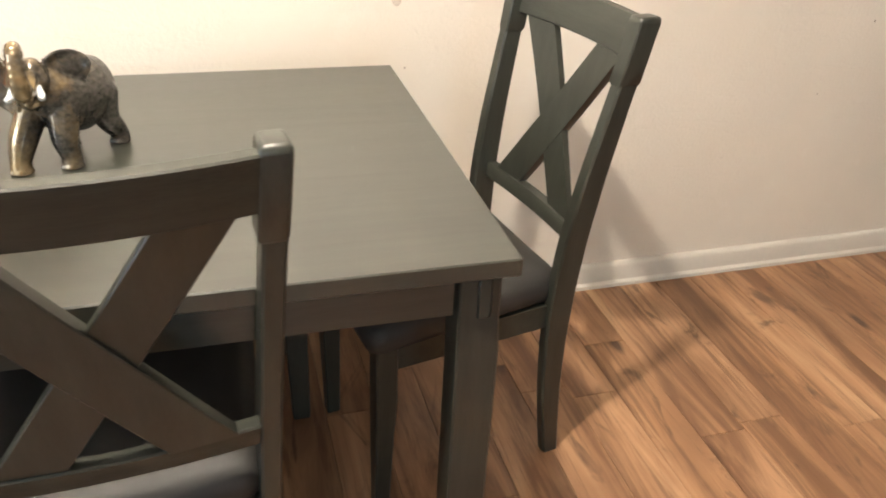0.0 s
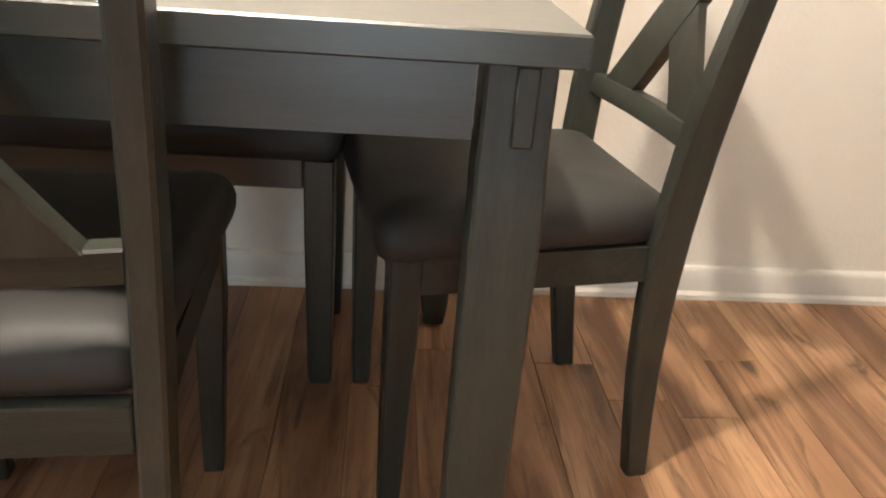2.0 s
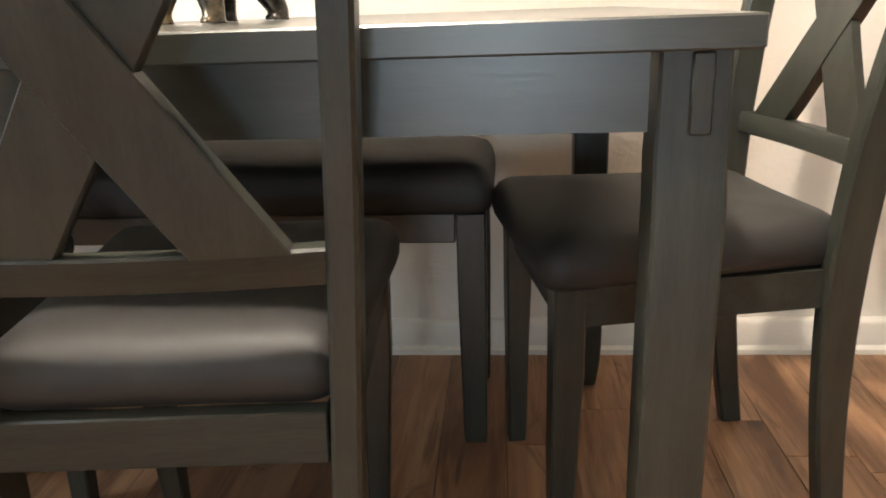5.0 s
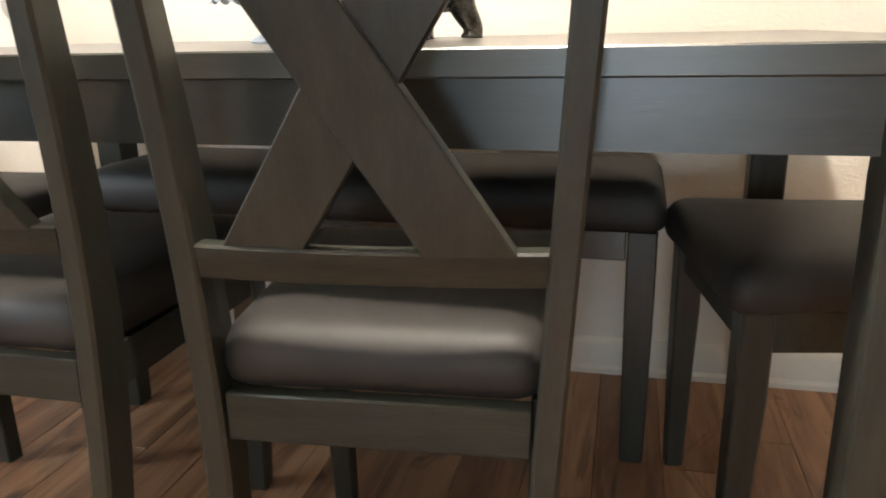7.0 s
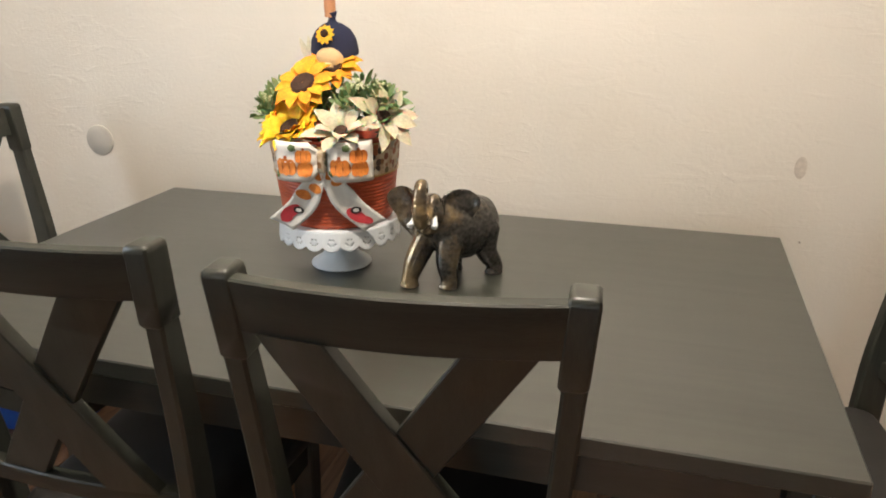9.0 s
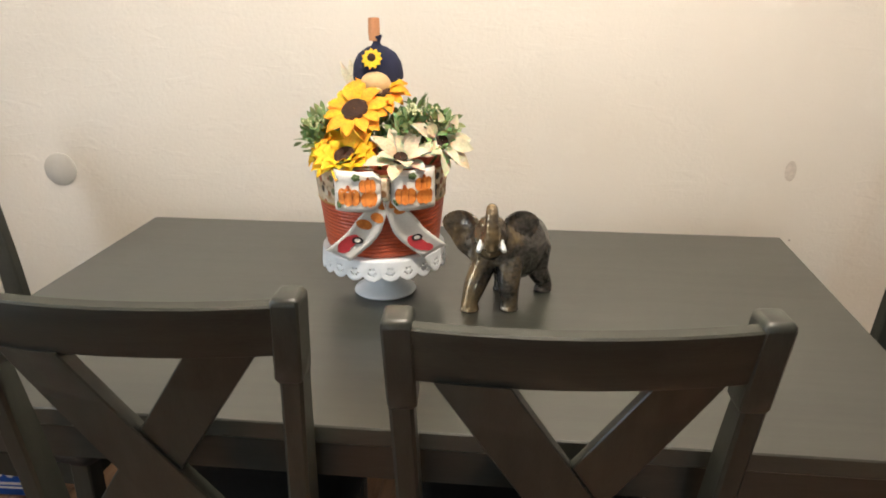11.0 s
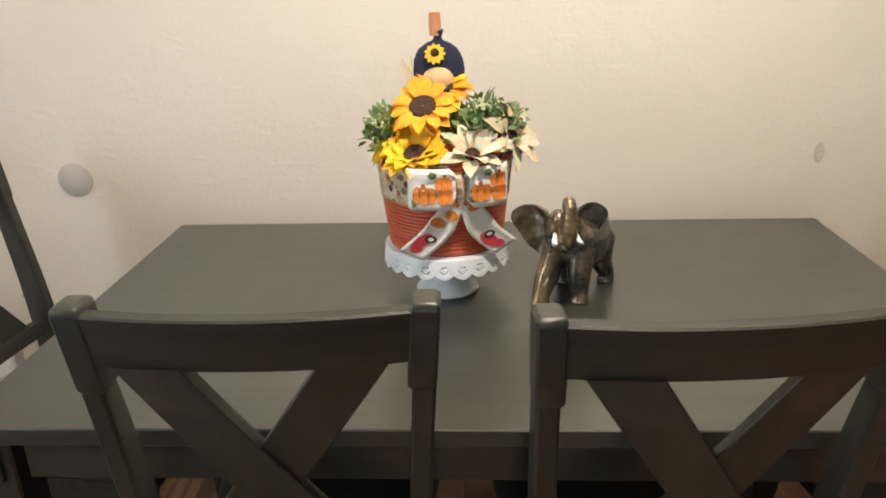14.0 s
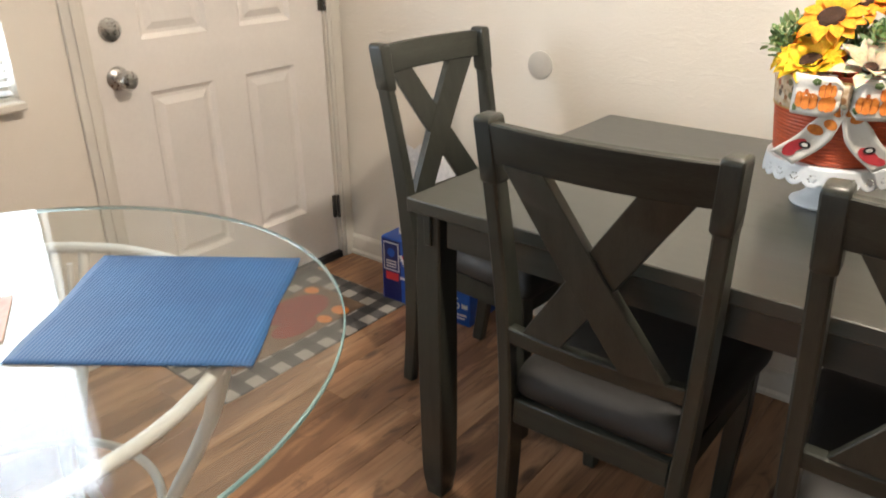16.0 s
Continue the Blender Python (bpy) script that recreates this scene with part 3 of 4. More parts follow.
def cushion(bm, outline, z0, steps):
    """A padded seat on a closed outline of (x, y): a full side and a softly crowned top."""
    n = len(outline)
    cx, cy = sum(p[0] for p in outline) / n, sum(p[1] for p in outline) / n
    rings = []
    for inset, z in steps:
        ring = []
        for i, (x, y) in enumerate(outline):
            d = Vector((x - cx, y - cy))
            l = d.length
            d *= max(0.0, (l - inset)) / l
            ring.append(Vector((cx + d.x, cy + d.y, z0 + z)))
        rings.append(ring)
    made = loft(bm, rings, True, False)
    bm.faces.new(made[0][::-1])
    bm.faces.new(made[-1])
    return bm


def round_outline(corners, r, n=5):
    """A polygon with rounded corners."""
    out = []
    m = len(corners)
    for i in range(m):
        p, a, b = Vector(corners[i]), Vector(corners[i - 1]), Vector(corners[(i + 1) % m])
        u, v = (a - p).normalized(), (b - p).normalized()
        p0, p1 = p + u * r, p + v * r
        for k in range(n + 1):
            t = k / n
            q = p0 * (1 - t) ** 2 + p * 2 * t * (1 - t) + p1 * t * t
            out.append((q.x, q.y))
    dense = []
    for i in range(len(out)):
        a, b = Vector(out[i]), Vector(out[(i + 1) % len(out)])
        k = max(1, int((b - a).length / 0.03))
        dense += [tuple(a.lerp(b, j / k)) for j in range(k)]
    return dense


CUSHION = [(0.012, 0.0), (0.003, 0.006), (-0.002, 0.018), (-0.003, 0.034), (0.002, 0.048), (0.011, 0.059), (0.026, 0.067), (0.060, 0.072), (0.12, 0.075), (0.17, 0.076)]


def dining_chair(m, rack=0.0):
    """One chair; rack is how far its frame has settled sideways with height."""
    ch = thing("dining_chair", m, "grey-stained wooden X-back dining chair with charcoal padded seat", "chair", "chairs round the dining table")
    for s in (-1, 1):
        bm = bmesh.new()
        rings = []
        for i in range(25):
            z = 0.0 + 0.972 * i / 24
            w, dp = 0.028, along(DEEP, z)
            rings.append(rect_ring(s * (along(OUTER, z) - w / 2), along(REAR, z) + dp / 2, z, w / 2, dp / 2, 0.004))
        loft(bm, rings)
        # the thicker head of the post, with a softly sloped top
        rings = []
        for z, k in ((0.872, 0.0), (0.878, 0.003), (0.91, 0.003), (0.978, 0.003), (0.985, 0.0022), (0.9885, -0.0005), (0.9893, -0.003)):
            rings.append(rect_ring(s * (along(OUTER, z) - 0.0160), along(REAR, z) + 0.0195, z, 0.0138 + k, 0.0195 + k, 0.003))
        loft(bm, rings)
        part("leg", bm, wood_z, ch)
        bm = bmesh.new()
        loft(bm, [rect_ring(s * x, y, z, h, h, 0.003) for x, y, z, h in ((0.158, 0.412, 0.0, 0.0155), (0.163, 0.410, 0.20, 0.019), (0.166, 0.408, 0.30, 0.021), (0.166, 0.408, 0.424, 0.021))])
        part("leg", bm, wood_z, ch)
        bm = bmesh.new()
        loft(bm, [[Vector((s * x + q, y, z)) for q, z in ((-0.010, 0.370), (0.010, 0.370), (0.010, 0.424), (-0.010, 0.424))] for x, y in ((0.164, 0.040), (0.170, 0.392))])
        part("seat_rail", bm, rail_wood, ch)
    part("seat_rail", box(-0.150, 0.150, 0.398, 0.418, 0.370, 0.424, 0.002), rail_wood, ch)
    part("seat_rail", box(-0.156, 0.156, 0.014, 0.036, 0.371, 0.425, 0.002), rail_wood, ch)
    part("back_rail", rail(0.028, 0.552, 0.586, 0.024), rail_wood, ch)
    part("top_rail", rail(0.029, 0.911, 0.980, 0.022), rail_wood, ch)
    part("back_brace", brace(-0.116, 0.914, 0.098, 0.583, 0.0415, -0.003, 0.022), wood_z, ch)
    part("back_brace", brace(0.116, 0.914, -0.098, 0.583, 0.0415, 0.003, 0.014), wood_z, ch)
    ol = round_outline([(-0.166, 0.024), (0.166, 0.024), (0.204, 0.448), (-0.204, 0.448)], 0.035)
    part("seat", cushion(bmesh.new(), ol, 0.4255, CUSHION), leather, ch, "padded charcoal leatherette seat")
    for piece in ch.children:
        for v in piece.data.vertices:
            v.co.x += rack * (v.co.z - 0.98)
    return ch


chair = dining_chair(pose(0.236, -0.500, 0, 0, 0, 5.0), 0.020)
copy_thing(chair, pose(-0.284, -0.482, 0, 0, 0, 1.5))
chair = dining_chair(pose(-1.077, 0.093, 0, 0, 0, -93.5))
copy_thing(chair, pose(0.990, 0.088, 0, 0, 0, 100.5))


# ---- bench ----
def bench():
    b = thing("bench", Matrix(), "long grey wooden bench with charcoal padded seat by the wall", "bench")
    x0, x1, y0, y1 = -0.610, 0.516, 0.130, 0.450
    for x in (x0 + 0.035, x1 - 0.035):
        for y in (y0 + 0.035, y1 - 0.035):
            bm = bmesh.new()
            loft(bm, [rect_ring(x, y, z, h, h, 0.003) for z, h in ((0, 0.019), (0.015, 0.021), (0.30, 0.025), (0.439, 0.025))])
            part("leg", bm, wood_z, b)
    for y in (y0 + 0.020, y1 - 0.040):
        part("apron", box(x0 + 0.062, x1 - 0.062, y, y + 0.02, 0.387, 0.439, 0.002), wood_x, b)
    for x in (x0 + 0.020, x1 - 0.040):
        part("apron", box(x, x + 0.02, y0 + 0.062, y1 - 0.062, 0.387, 0.439, 0.002), wood_x, b)
    ol = round_outline([(x0, y0), (x1, y0), (x1, y1), (x0, y1)], 0.030)
    bm = bmesh.new()
    n = len(ol)
    cx, cy, hx, hy = (x0 + x1) / 2, (y0 + y1) / 2, (x1 - x0) / 2, (y1 - y0) / 2
    rings = []
    for inset, z in ((0.010, 0.0), (0.001, 0.006), (-0.003, 0.018), (-0.002, 0.036), (0.003, 0.052), (0.012, 0.062), (0.030, 0.069), (0.06, 0.073), (0.10, 0.075)):
        rings.append([Vector((cx + (x - cx) * (hx - inset) / hx, cy + (y - cy) * (hy - inset) / hy, 0.4405 + z * 1.22)) for x, y in ol])
    made = loft(bm, rings, True, False)
    bm.faces.new(made[0][::-1])
    bm.faces.new(made[-1])
    part("seat", bm, leather, b, "padded charcoal leatherette bench top")


bench()


# ---- dining table ----
def dining_table():
    t = thing("dining_table", Matrix(), "grey-stained rectangular wooden dining table with square legs", "table")
    part("tabletop", box(-0.75, 0.75, -0.4325, 0.4325, 0.732, 0.76, 0.002), wood_x, t, smooth=False)
    for s in (-1, 1):
        part("apron", box(-0.664, 0.664, *sorted((s * 0.408, s * 0.388)), 0.664, 0.7315), wood_x, t)
        part("apron", box(*sorted((s * 0.724, s * 0.704)), -0.352, 0.352, 0.664, 0.7315), wood_x, t)
        for q in (-1, 1):
            bm = bmesh.new()
            rings = []
            for z, inner, cut in ((0.0, 0.040, 0.0), (0.004, 0.045, 0.0), (0.05, 0.056, 0.0), (0.09, 0.0605, 0.0), (0.30, 0.0635, 0.0), (0.60, 0.0635, 0.0), (0.640, 0.062, 0.0), (0.662, 0.060, 0.0), (0.7315, 0.060, 0.0)):
                h = inner / 2
                rings.append(rect_ring(s * ((0.700 if s > 0 else 0.708) + 0.0015 * (z < 0.62)), q * (0.387 + 0.0015 * (z < 0.62)), z, h, h, 0.003))
            loft(bm, rings)
            leg = part("leg", bm, wood_z, t)
            bm = box(s * 0.705 - 0.0095, s * 0.705 + 0.0095, min(q * 0.4165, q * 0.4225), max(q * 0.4165, q * 0.4225), 0.662, 0.731, 0.002)
            part("key", bm, wood_z, leg, "raised rectangular key block")


dining_table()


# ---- round glass table with placemat ----
GX, GY, GR, GZ = -0.885, -1.237, 0.551, 0.745


def glass_table():
    g = thing("glass_table", pose(GX, GY, 0, 0, 0, 20), "round glass-topped table on curved cream metal legs", "table")
    bm = lathe(bmesh.new(), [(0, GZ - 0.008), (GR - 0.0035, GZ - 0.008), (GR - 0.0035, GZ), (0, GZ)], 96)
    for f in bm.faces:
        f.material_index = 0 if f.calc_center_median().z > GZ - 0.0005 else 1
    top = part("glass_top", bm, [table_glass, glass_body], g, "clear glass disc")
    top.visible_shadow = False
    part("glass_edge", lathe(bmesh.new(), [(GR - 0.003, GZ - 0.008), (GR, GZ - 0.006), (GR, GZ - 0.002), (GR - 0.003, GZ)], 96), glass_rim, top, "polished greenish glass rim")
    for r, z, w in ((0.385, GZ - 0.021, 0.0100), (0.235, 0.40, 0.008)):
        bm = bmesh.new()
        n = 64
        rings = [[Vector(((r + w * math.cos(a)) * math.cos(k * math.tau / n), (r + w * math.cos(a)) * math.sin(k * math.tau / n), z + w * math.sin(a))) for a in [i * math.tau / 10 for i in range(10)]] for k in range(n)]
        made = loft(bm, rings, True, False)
        for i in range(10):
            j = (i + 1) % 10
            bm.faces.new((made[-1][i], made[-1][j], made[0][j], made[0][i]))
        part("ring", bm, cream_metal, g)
    for k in range(4):
        a = k * math.tau / 4 + 0.35
        for da, out in ((-0.07, 0.0), (0.07, 0.0)):
            u = Vector((math.cos(a + da), math.sin(a + da), 0))
            pts = curve_pts([u * 0.384 + Vector((0, 0, GZ - 0.03)), u * 0.345 + Vector((0, 0, 0.60)), u * 0.25 + Vector((0, 0, 0.42)), u * 0.24 + Vector((0, 0, 0.28)), u * 0.32 + Vector((0, 0, 0.10)), u * 0.40 + Vector((0, 0, 0.010))], 6)
            part("leg", tube(bmesh.new(), pts, 0.010, 10), cream_metal, g)
        u = Vector((math.cos(a), math.sin(a), 0))
        pts = curve_pts([u * 0.375 + Vector((0, 0, GZ - 0.05)), u * 0.35 + Vector((0, 0, 0.62)), u * 0.29 + Vector((0, 0, 0.50))], 6)
        part("brace", tube(bmesh.new(), pts, 0.022, 10, 0.25), cream_metal, g)


glass_table()
bm = bmesh.new()
n = 24
P = [Vector(p) for p in ((-0.992, -0.943, 0), (-0.715, -0.742, 0), (-0.507, -1.004, 0), (-0.770, -1.205, 0))]
mid = sum(P, Vector()) / 4
ex, ey = (P[1] - P[0]).normalized(), (P[3] - P[0]).normalized()
ROT = Matrix((ex, Vector((0, 0, 1)).cross(ex), Vector((0, 0, 1)))).transposed().to_4x4()
inv = (Matrix.Translation((mid.x, mid.y, GZ)) @ ROT).inverted()
rows = []
for i in range(n + 1):
    row = []
    for j in range(n + 1):
        u, v = i / n, j / n
        p = P[0].lerp(P[1], u).lerp(P[3].lerp(P[2], u), v)
        p = p + ex * 0.004 * math.sin(v * 9) * (u - 0.5) + Vector((0, 0, GZ + 0.0025 + 0.004 * max(0, math.sin(3.1 * u + 2.3 * v)) * u * v))
        row.append(inv @ p)
    rows.append(row)
loft(bm, rows, False, False)
o = whole("placemat", bm, woven, Matrix.Translation((mid.x, mid.y, GZ)) @ ROT, "blue woven vinyl placemat lying on the glass table", "placemat")
sol = o.modifiers.new("thickness", "SOLIDIFY")
sol.thickness, sol.offset = 0.002, -1
whole("paper_slip", box(-0.11, 0.0, -0.075, 0.075, 0.001, 0.0035, 0.0005), pink_paper, pose(-0.912, -1.135, GZ, 0, 0, 62) @ pose(0, -0.02, 0), "pale pink paper card on the glass table", "paper")


# ---- cake stand, flower pot ----
SX, SY, SZ = -0.080, 0.030, 0.76


def cake_stand():
    c = thing("cake_stand", pose(SX - 0.009, SY + 0.007, SZ), "white enamel cake stand with scalloped lace skirt", "cake stand")
    part("foot", lathe(bmesh.new(), [(0, 0.004), (0.050, 0.001), (0.056, 0.0), (0.0585, 0.003), (0.057, 0.006), (0.045, 0.012), (0.034, 0.022), (0.027, 0.038), (0.024, 0.062), (0.030, 0.0905), (0, 0.0905)], 48), white_enamel, c)
    part("plate", lathe(bmesh.new(), [(0, 0.091), (0.108, 0.091), (0.112, 0.093), (0.112, 0.098), (0.108, 0.099), (0, 0.096)], 64), white_enamel, c)
    # skirt: a scalloped sheet with pierced flower holes
    bm = bmesh.new()
    n, scal = 440, 22
    rows = []
    for j in range(15):
        row = []
        for k in range(n):
            a = k * math.tau / n
            ph = (k * scal / n) % 1.0
            drop = 0.026 + 0.010 * math.sin(math.pi * ph) ** 0.7
            r = 0.1125 + 0.003 * (j / 14)
            row.append(Vector((r * math.cos(a), r * math.sin(a), 0.097 - drop * j / 14)))
        rows.append(row)
    loft(bm, rows, True, False)
    holes = []
    for f in bm.faces:
        p = f.calc_center_median()
        a = math.atan2(p.y, p.x) * scal / math.tau % 1.0
        dx, dz = (a - 0.5) * 0.0295, p.z - 0.077
        for h in range(6):
            hx, hz = 0.0058 * math.cos(h * math.tau / 6), 0.0058 * math.sin(h * math.tau / 6)
            if math.hypot(dx - hx, dz - hz) < 0.0014:
                holes.append(f)
                break
    bmesh.ops.delete(bm, geom=holes, context="FACES")
    o = part("skirt", bm, white_enamel, c, "pierced scalloped skirt")
    s = o.modifiers.new("thickness", "SOLIDIFY")
    s.thickness = 0.0012


cake_stand()

PZ = SZ + 0.0995
BOWDIR = radians(-76)


def petal(bm, m, length, width, cup, tip=1.0):
    """One curved, pointed petal along +x of m."""
    rows = []
    for i in range(6):
        s = i / 5
        w = width * (0.40 + 0.60 * math.sin(min(1, s * 1.5) * math.pi / 2)) * (1 - (max(0, s - 0.5) / 0.5) ** 1.7 * tip) + 0.0005
        z = cup * (s - 1.4 * s * s)
        rows.append([m @ Vector((length * s, y * w, z + 0.22 * width * abs(y))) for y in (-1, 0, 1)])
    loft(bm, rows, False, False)


def flower(parent, pos, aim, size, petal_mat, rings, disc, label, name, rng, cup=0.22, wide=0.19):
    q = Vector(aim).normalized().to_track_quat("Z", "Y").to_matrix().to_4x4()
    m = Matrix.Translation(pos) @ q
    bm = bmesh.new()
    for ri, (count, length, lift) in enumerate(rings):
        for k in range(count):
            a = (k + 0.5 * ri + rng.uniform(-0.2, 0.2)) * math.tau / count
            l = size * length * rng.uniform(0.85, 1.1)
            petal(bm, m @ pose(0, 0, 0.0025 * ri, 0, 0, math.degrees(a)) @ pose(size * disc * 0.88, 0, 0, rng.uniform(-14, 14), -lift + rng.uniform(-6, 6), 0), l, size * wide, size * cup)
    f = part(name, bm, petal_mat, parent, label)
    bm = bmesh.new()
    lathe(bm, [(size * disc, -0.004), (size * disc * 1.02, size * 0.07), (size * disc * 0.80, size * 0.12), (size * disc * 0.35, size * 0.10), (0.0005, size * 0.09)], 20, m=m)
    part("flower_centre", bm, seed_brown, f, "dark brown seed head")
    return f


def sheet_patch(bm, surf, s0, v0, rs, rv, lift, n=18, mat=0):
    """A flat printed disc laid on a surface function."""
    c = bm.verts.new(surf(s0, v0, lift))
    ring = [bm.verts.new(surf(s0 + rs * math.cos(k * math.tau / n), v0 + rv * math.sin(k * math.tau / n), lift)) for k in range(n)]
    for k in range(n):
        bm.faces.new((c, ring[k], ring[(k + 1) % n])).material_index = mat


def flower_pot():
    rng = random.Random(7)
    p = thing("flower_pot", pose(SX - 0.009, SY + 0.007, PZ), "russet ribbed tin pot of artificial sunflowers with pumpkin ribbon", "flower pot")
    prof = [(0, 0.003), (0.0985, 0.0), (0.1015, 0.002)]
    for k in range(13):
        z = 0.006 + k * 0.0066
        r = 0.102 + z * 0.115
        prof += [(r, z), (r + 0.0013, z + 0.0022), (r + 0.0013, z + 0.0040), (r, z + 0.0058)]
    prof += [(0.1125, 0.094), (0.1190, 0.157), (0.1215, 0.159), (0.1215, 0.162), (0.1185, 0.163), (0.1160, 0.158), (0.110, 0.12), (0, 0.12)]
    part("bucket", lathe(bmesh.new(), prof, 72), red_tin, p, "ribbed russet painted tin bucket")
    part("ribbon_band", lathe(bmesh.new(), [(0.1138, 0.094), (0.1148, 0.0945), (0.1208, 0.152), (0.1198, 0.1525)], 72), floral, p, "printed autumn leaf ribbon band")
    for z, r in ((0.0935, 0.1146), (0.1525, 0.1208)):
        bm = bmesh.new()
        lathe(bm, [(r - 0.001, z - 0.0014), (r + 0.0012, z - 0.0012), (r + 0.0012, z + 0.0012), (r - 0.001, z + 0.0014)], 72)
        part("gold_edging", bm, gold_edge, p, "gilt ribbon edge")
    # bow
    bz = 0.128
    frame_m = pose(0, 0, 0, 0, 0, math.degrees(BOWDIR)) @ pose(0.1150, 0, bz, 0, 0, 0)

    def loop_surf(side, front):
        ctrl = [(0.010, 0.004, 0), (0.022, 0.016, 0), (0.023, 0.046, 0), (0.008, 0.077, 0), (-0.006, 0.084, 0)] if front else [(-0.006, 0.084, 0), (-0.006, 0.056, 0), (0.003, 0.025, 0), (0.006, 0.004, 0)]
        pts = curve_pts(ctrl, 10)

        def f(s, v, lift=0.0):
            x = max(0.0, min(0.999, s)) * (len(pts) - 1)
            i = int(x)
            q = pts[i].lerp(pts[min(i + 1, len(pts) - 1)], x - i)
            hgt = 0.013 + 0.0215 * min(1.0, q.y / 0.020)
            return frame_m @ Vector((q.x + lift + 0.002 * math.sin(9 * v + 3 * s), side * q.y, v * hgt + 0.003))
        return f
    for side in (1, -1):
        bm = bmesh.new()
        for front in (True, False):
            f = loop_surf(side, front)
            loft(bm, [[f(s / 20, v / 4) for v in range(-4, 5)] for s in range(21)], False, False)
        loop = part("bow_loop", bm, cream_ribbon, p, "cream ribbon loop printed with pumpkins")
        sol = loop.modifiers.new("thickness", "SOLIDIFY")
        sol.thickness = 0.0008
        f = loop_surf(side, True)
        for n, (dx, v0, rs, rv) in enumerate(((0.13, 0.30, 0.115, 0.36), (0.15, -0.34, 0.115, 0.38), (-0.12, -0.24, 0.150, 0.44))):
            s0 = 0.50 + side * dx
            bm = bmesh.new()
            for k in (-1, 0, 1):
                sheet_patch(bm, f, s0 + k * rs * 0.52, v0, rs * 0.50, rv * (1 - 0.1 * abs(k)), 0.0012 + 0.0004 * n + 0.0002 * (1 - abs(k)))
            pk = part("printed_pumpkin", bm, pumpkin_orange, loop, "printed orange pumpkin")
            bm = bmesh.new()
            for k in (-0.95, -0.32, 0.32, 0.95):
                sheet_patch(bm, f, s0 + k * rs, v0, rs * 0.045, rv * (0.92 - 0.35 * abs(k)), 0.00165 + 0.0004 * n, 10)
            sheet_patch(bm, f, s0, v0 + rv * 1.05, rs * 0.16, rv * 0.22, 0.0017 + 0.0004 * n, 8)
            if n != 1:
                tagged(part("printed_ribs", bm, print_rust, loop), label="printed rust-brown pumpkin ribs")
            else:
                bm.free()
        for s0, v0 in ((0.50 - side * 0.02, 0.72), (0.50 - side * 0.27, -0.66)):
            bm = bmesh.new()
            for a in range(5):
                sheet_patch(bm, f, s0 + 0.03 * math.cos(a * 1.257), v0 + 0.10 * math.sin(a * 1.257), 0.030, 0.09, 0.0018 + 0.0001 * a, 7)
            part("printed_leaf", bm, leaf_green, loop, "printed green leaf")
    part("bow_knot", add_box(bmesh.new(), 0, 0.024, -0.008, 0.008, -0.016, 0.022, 0.005, 2, frame_m), floral, p)

    def tail_surf(side):
        ctrl = [(0.014, side * 0.002, -0.008), (0.009, side * 0.020, -0.042), (-0.001, side * 0.044, -0.080), (-0.010, side * 0.084, -0.116)]
        pts = curve_pts(ctrl, 10)

        def f(s, v, lift=0.0):
            x = max(0.0, min(0.999, s)) * (len(pts) - 1)
            i = int(x)
            q = pts[i].lerp(pts[min(i + 1, len(pts) - 1)], x - i)
            w = 0.010 + 0.014 * min(1, s * 2.0)
            return frame_m @ Vector((q.x + lift + 0.004 * v * v, q.y + v * w * 0.85, q.z + v * w * 0.45 * side))
        return f
    for side in (-1, 1):
        f = tail_surf(side)
        bm = bmesh.new()
        loft(bm, [[f(s / 20, v / 3) for v in range(-3, 4)] for s in range(21)], False, False)
        tail = part("bow_tail", bm, cream_ribbon, p, "hanging cream ribbon tail with red print")
        sol = tail.modifiers.new("thickness", "SOLIDIFY")
        sol.thickness = 0.0008
        bm = bmesh.new()
        for s0, v0, rs, rv in ((0.80, -0.30, 0.13, 0.50), (0.90, -0.1, 0.06, 0.40)):
            sheet_patch(bm, f, s0, v0, rs, rv, 0.0014)
        part("printed_truck", bm, print_red, tail, "printed red shape")
        bm = bmesh.new()
        sheet_patch(bm, f, 0.73, 0.05, 0.048, 0.40, 0.0024)
        part("printed_wheel", bm, ink_black, tail, "printed black wheel")
        bm = bmesh.new()
        sheet_patch(bm, f, 0.73, 0.05, 0.026, 0.22, 0.0030)
        part("printed_hub", bm, cream_ribbon, tail)
        for s0, v0 in ((0.14, 0.1), (0.34, 0.3), (0.50, -0.35)) if side < 0 else ((0.14, 0.1), (0.27, 0.4)):
            bm = bmesh.new()
            sheet_patch(bm, f, s0, v0, 0.070, 0.62, 0.0014)
            part("printed_pumpkin", bm, pumpkin_orange, tail, "printed orange pumpkin")

    # flowers; places are relative to the pot's base
    def rel(x, y, z):
        return Vector((x - SX, y - SY, z - PZ))
    sun = [(17, 0.62, 28), (14, 0.52, 42), (9, 0.40, 58)]
    flower(p, rel(-0.111, -0.024, 1.108), (-0.10, -0.66, 0.74), 0.070, petal_orange, [(11, 0.60, -6), (10, 0.52, 10)], 0.33, "orange-yellow artificial sunflower", "sunflower", rng, wide=0.17)
    flower(p, rel(-0.084, 0.032, 1.132), (0.10, -0.50, 0.86), 0.070, petal_orange, [(11, 0.62, 4), (9, 0.52, 20)], 0.32, "orange artificial sunflower under the doll", "sunflower", rng, wide=0.18)
    flower(p, rel(-0.124, -0.054, 1.034), (-0.14, -0.56, 0.82), 0.082, petal_yellow, [(13, 0.56, 24), (12, 0.48, 38), (8, 0.30, 52)], 0.26, "bright yellow artificial sunflower", "sunflower", rng, wide=0.17)
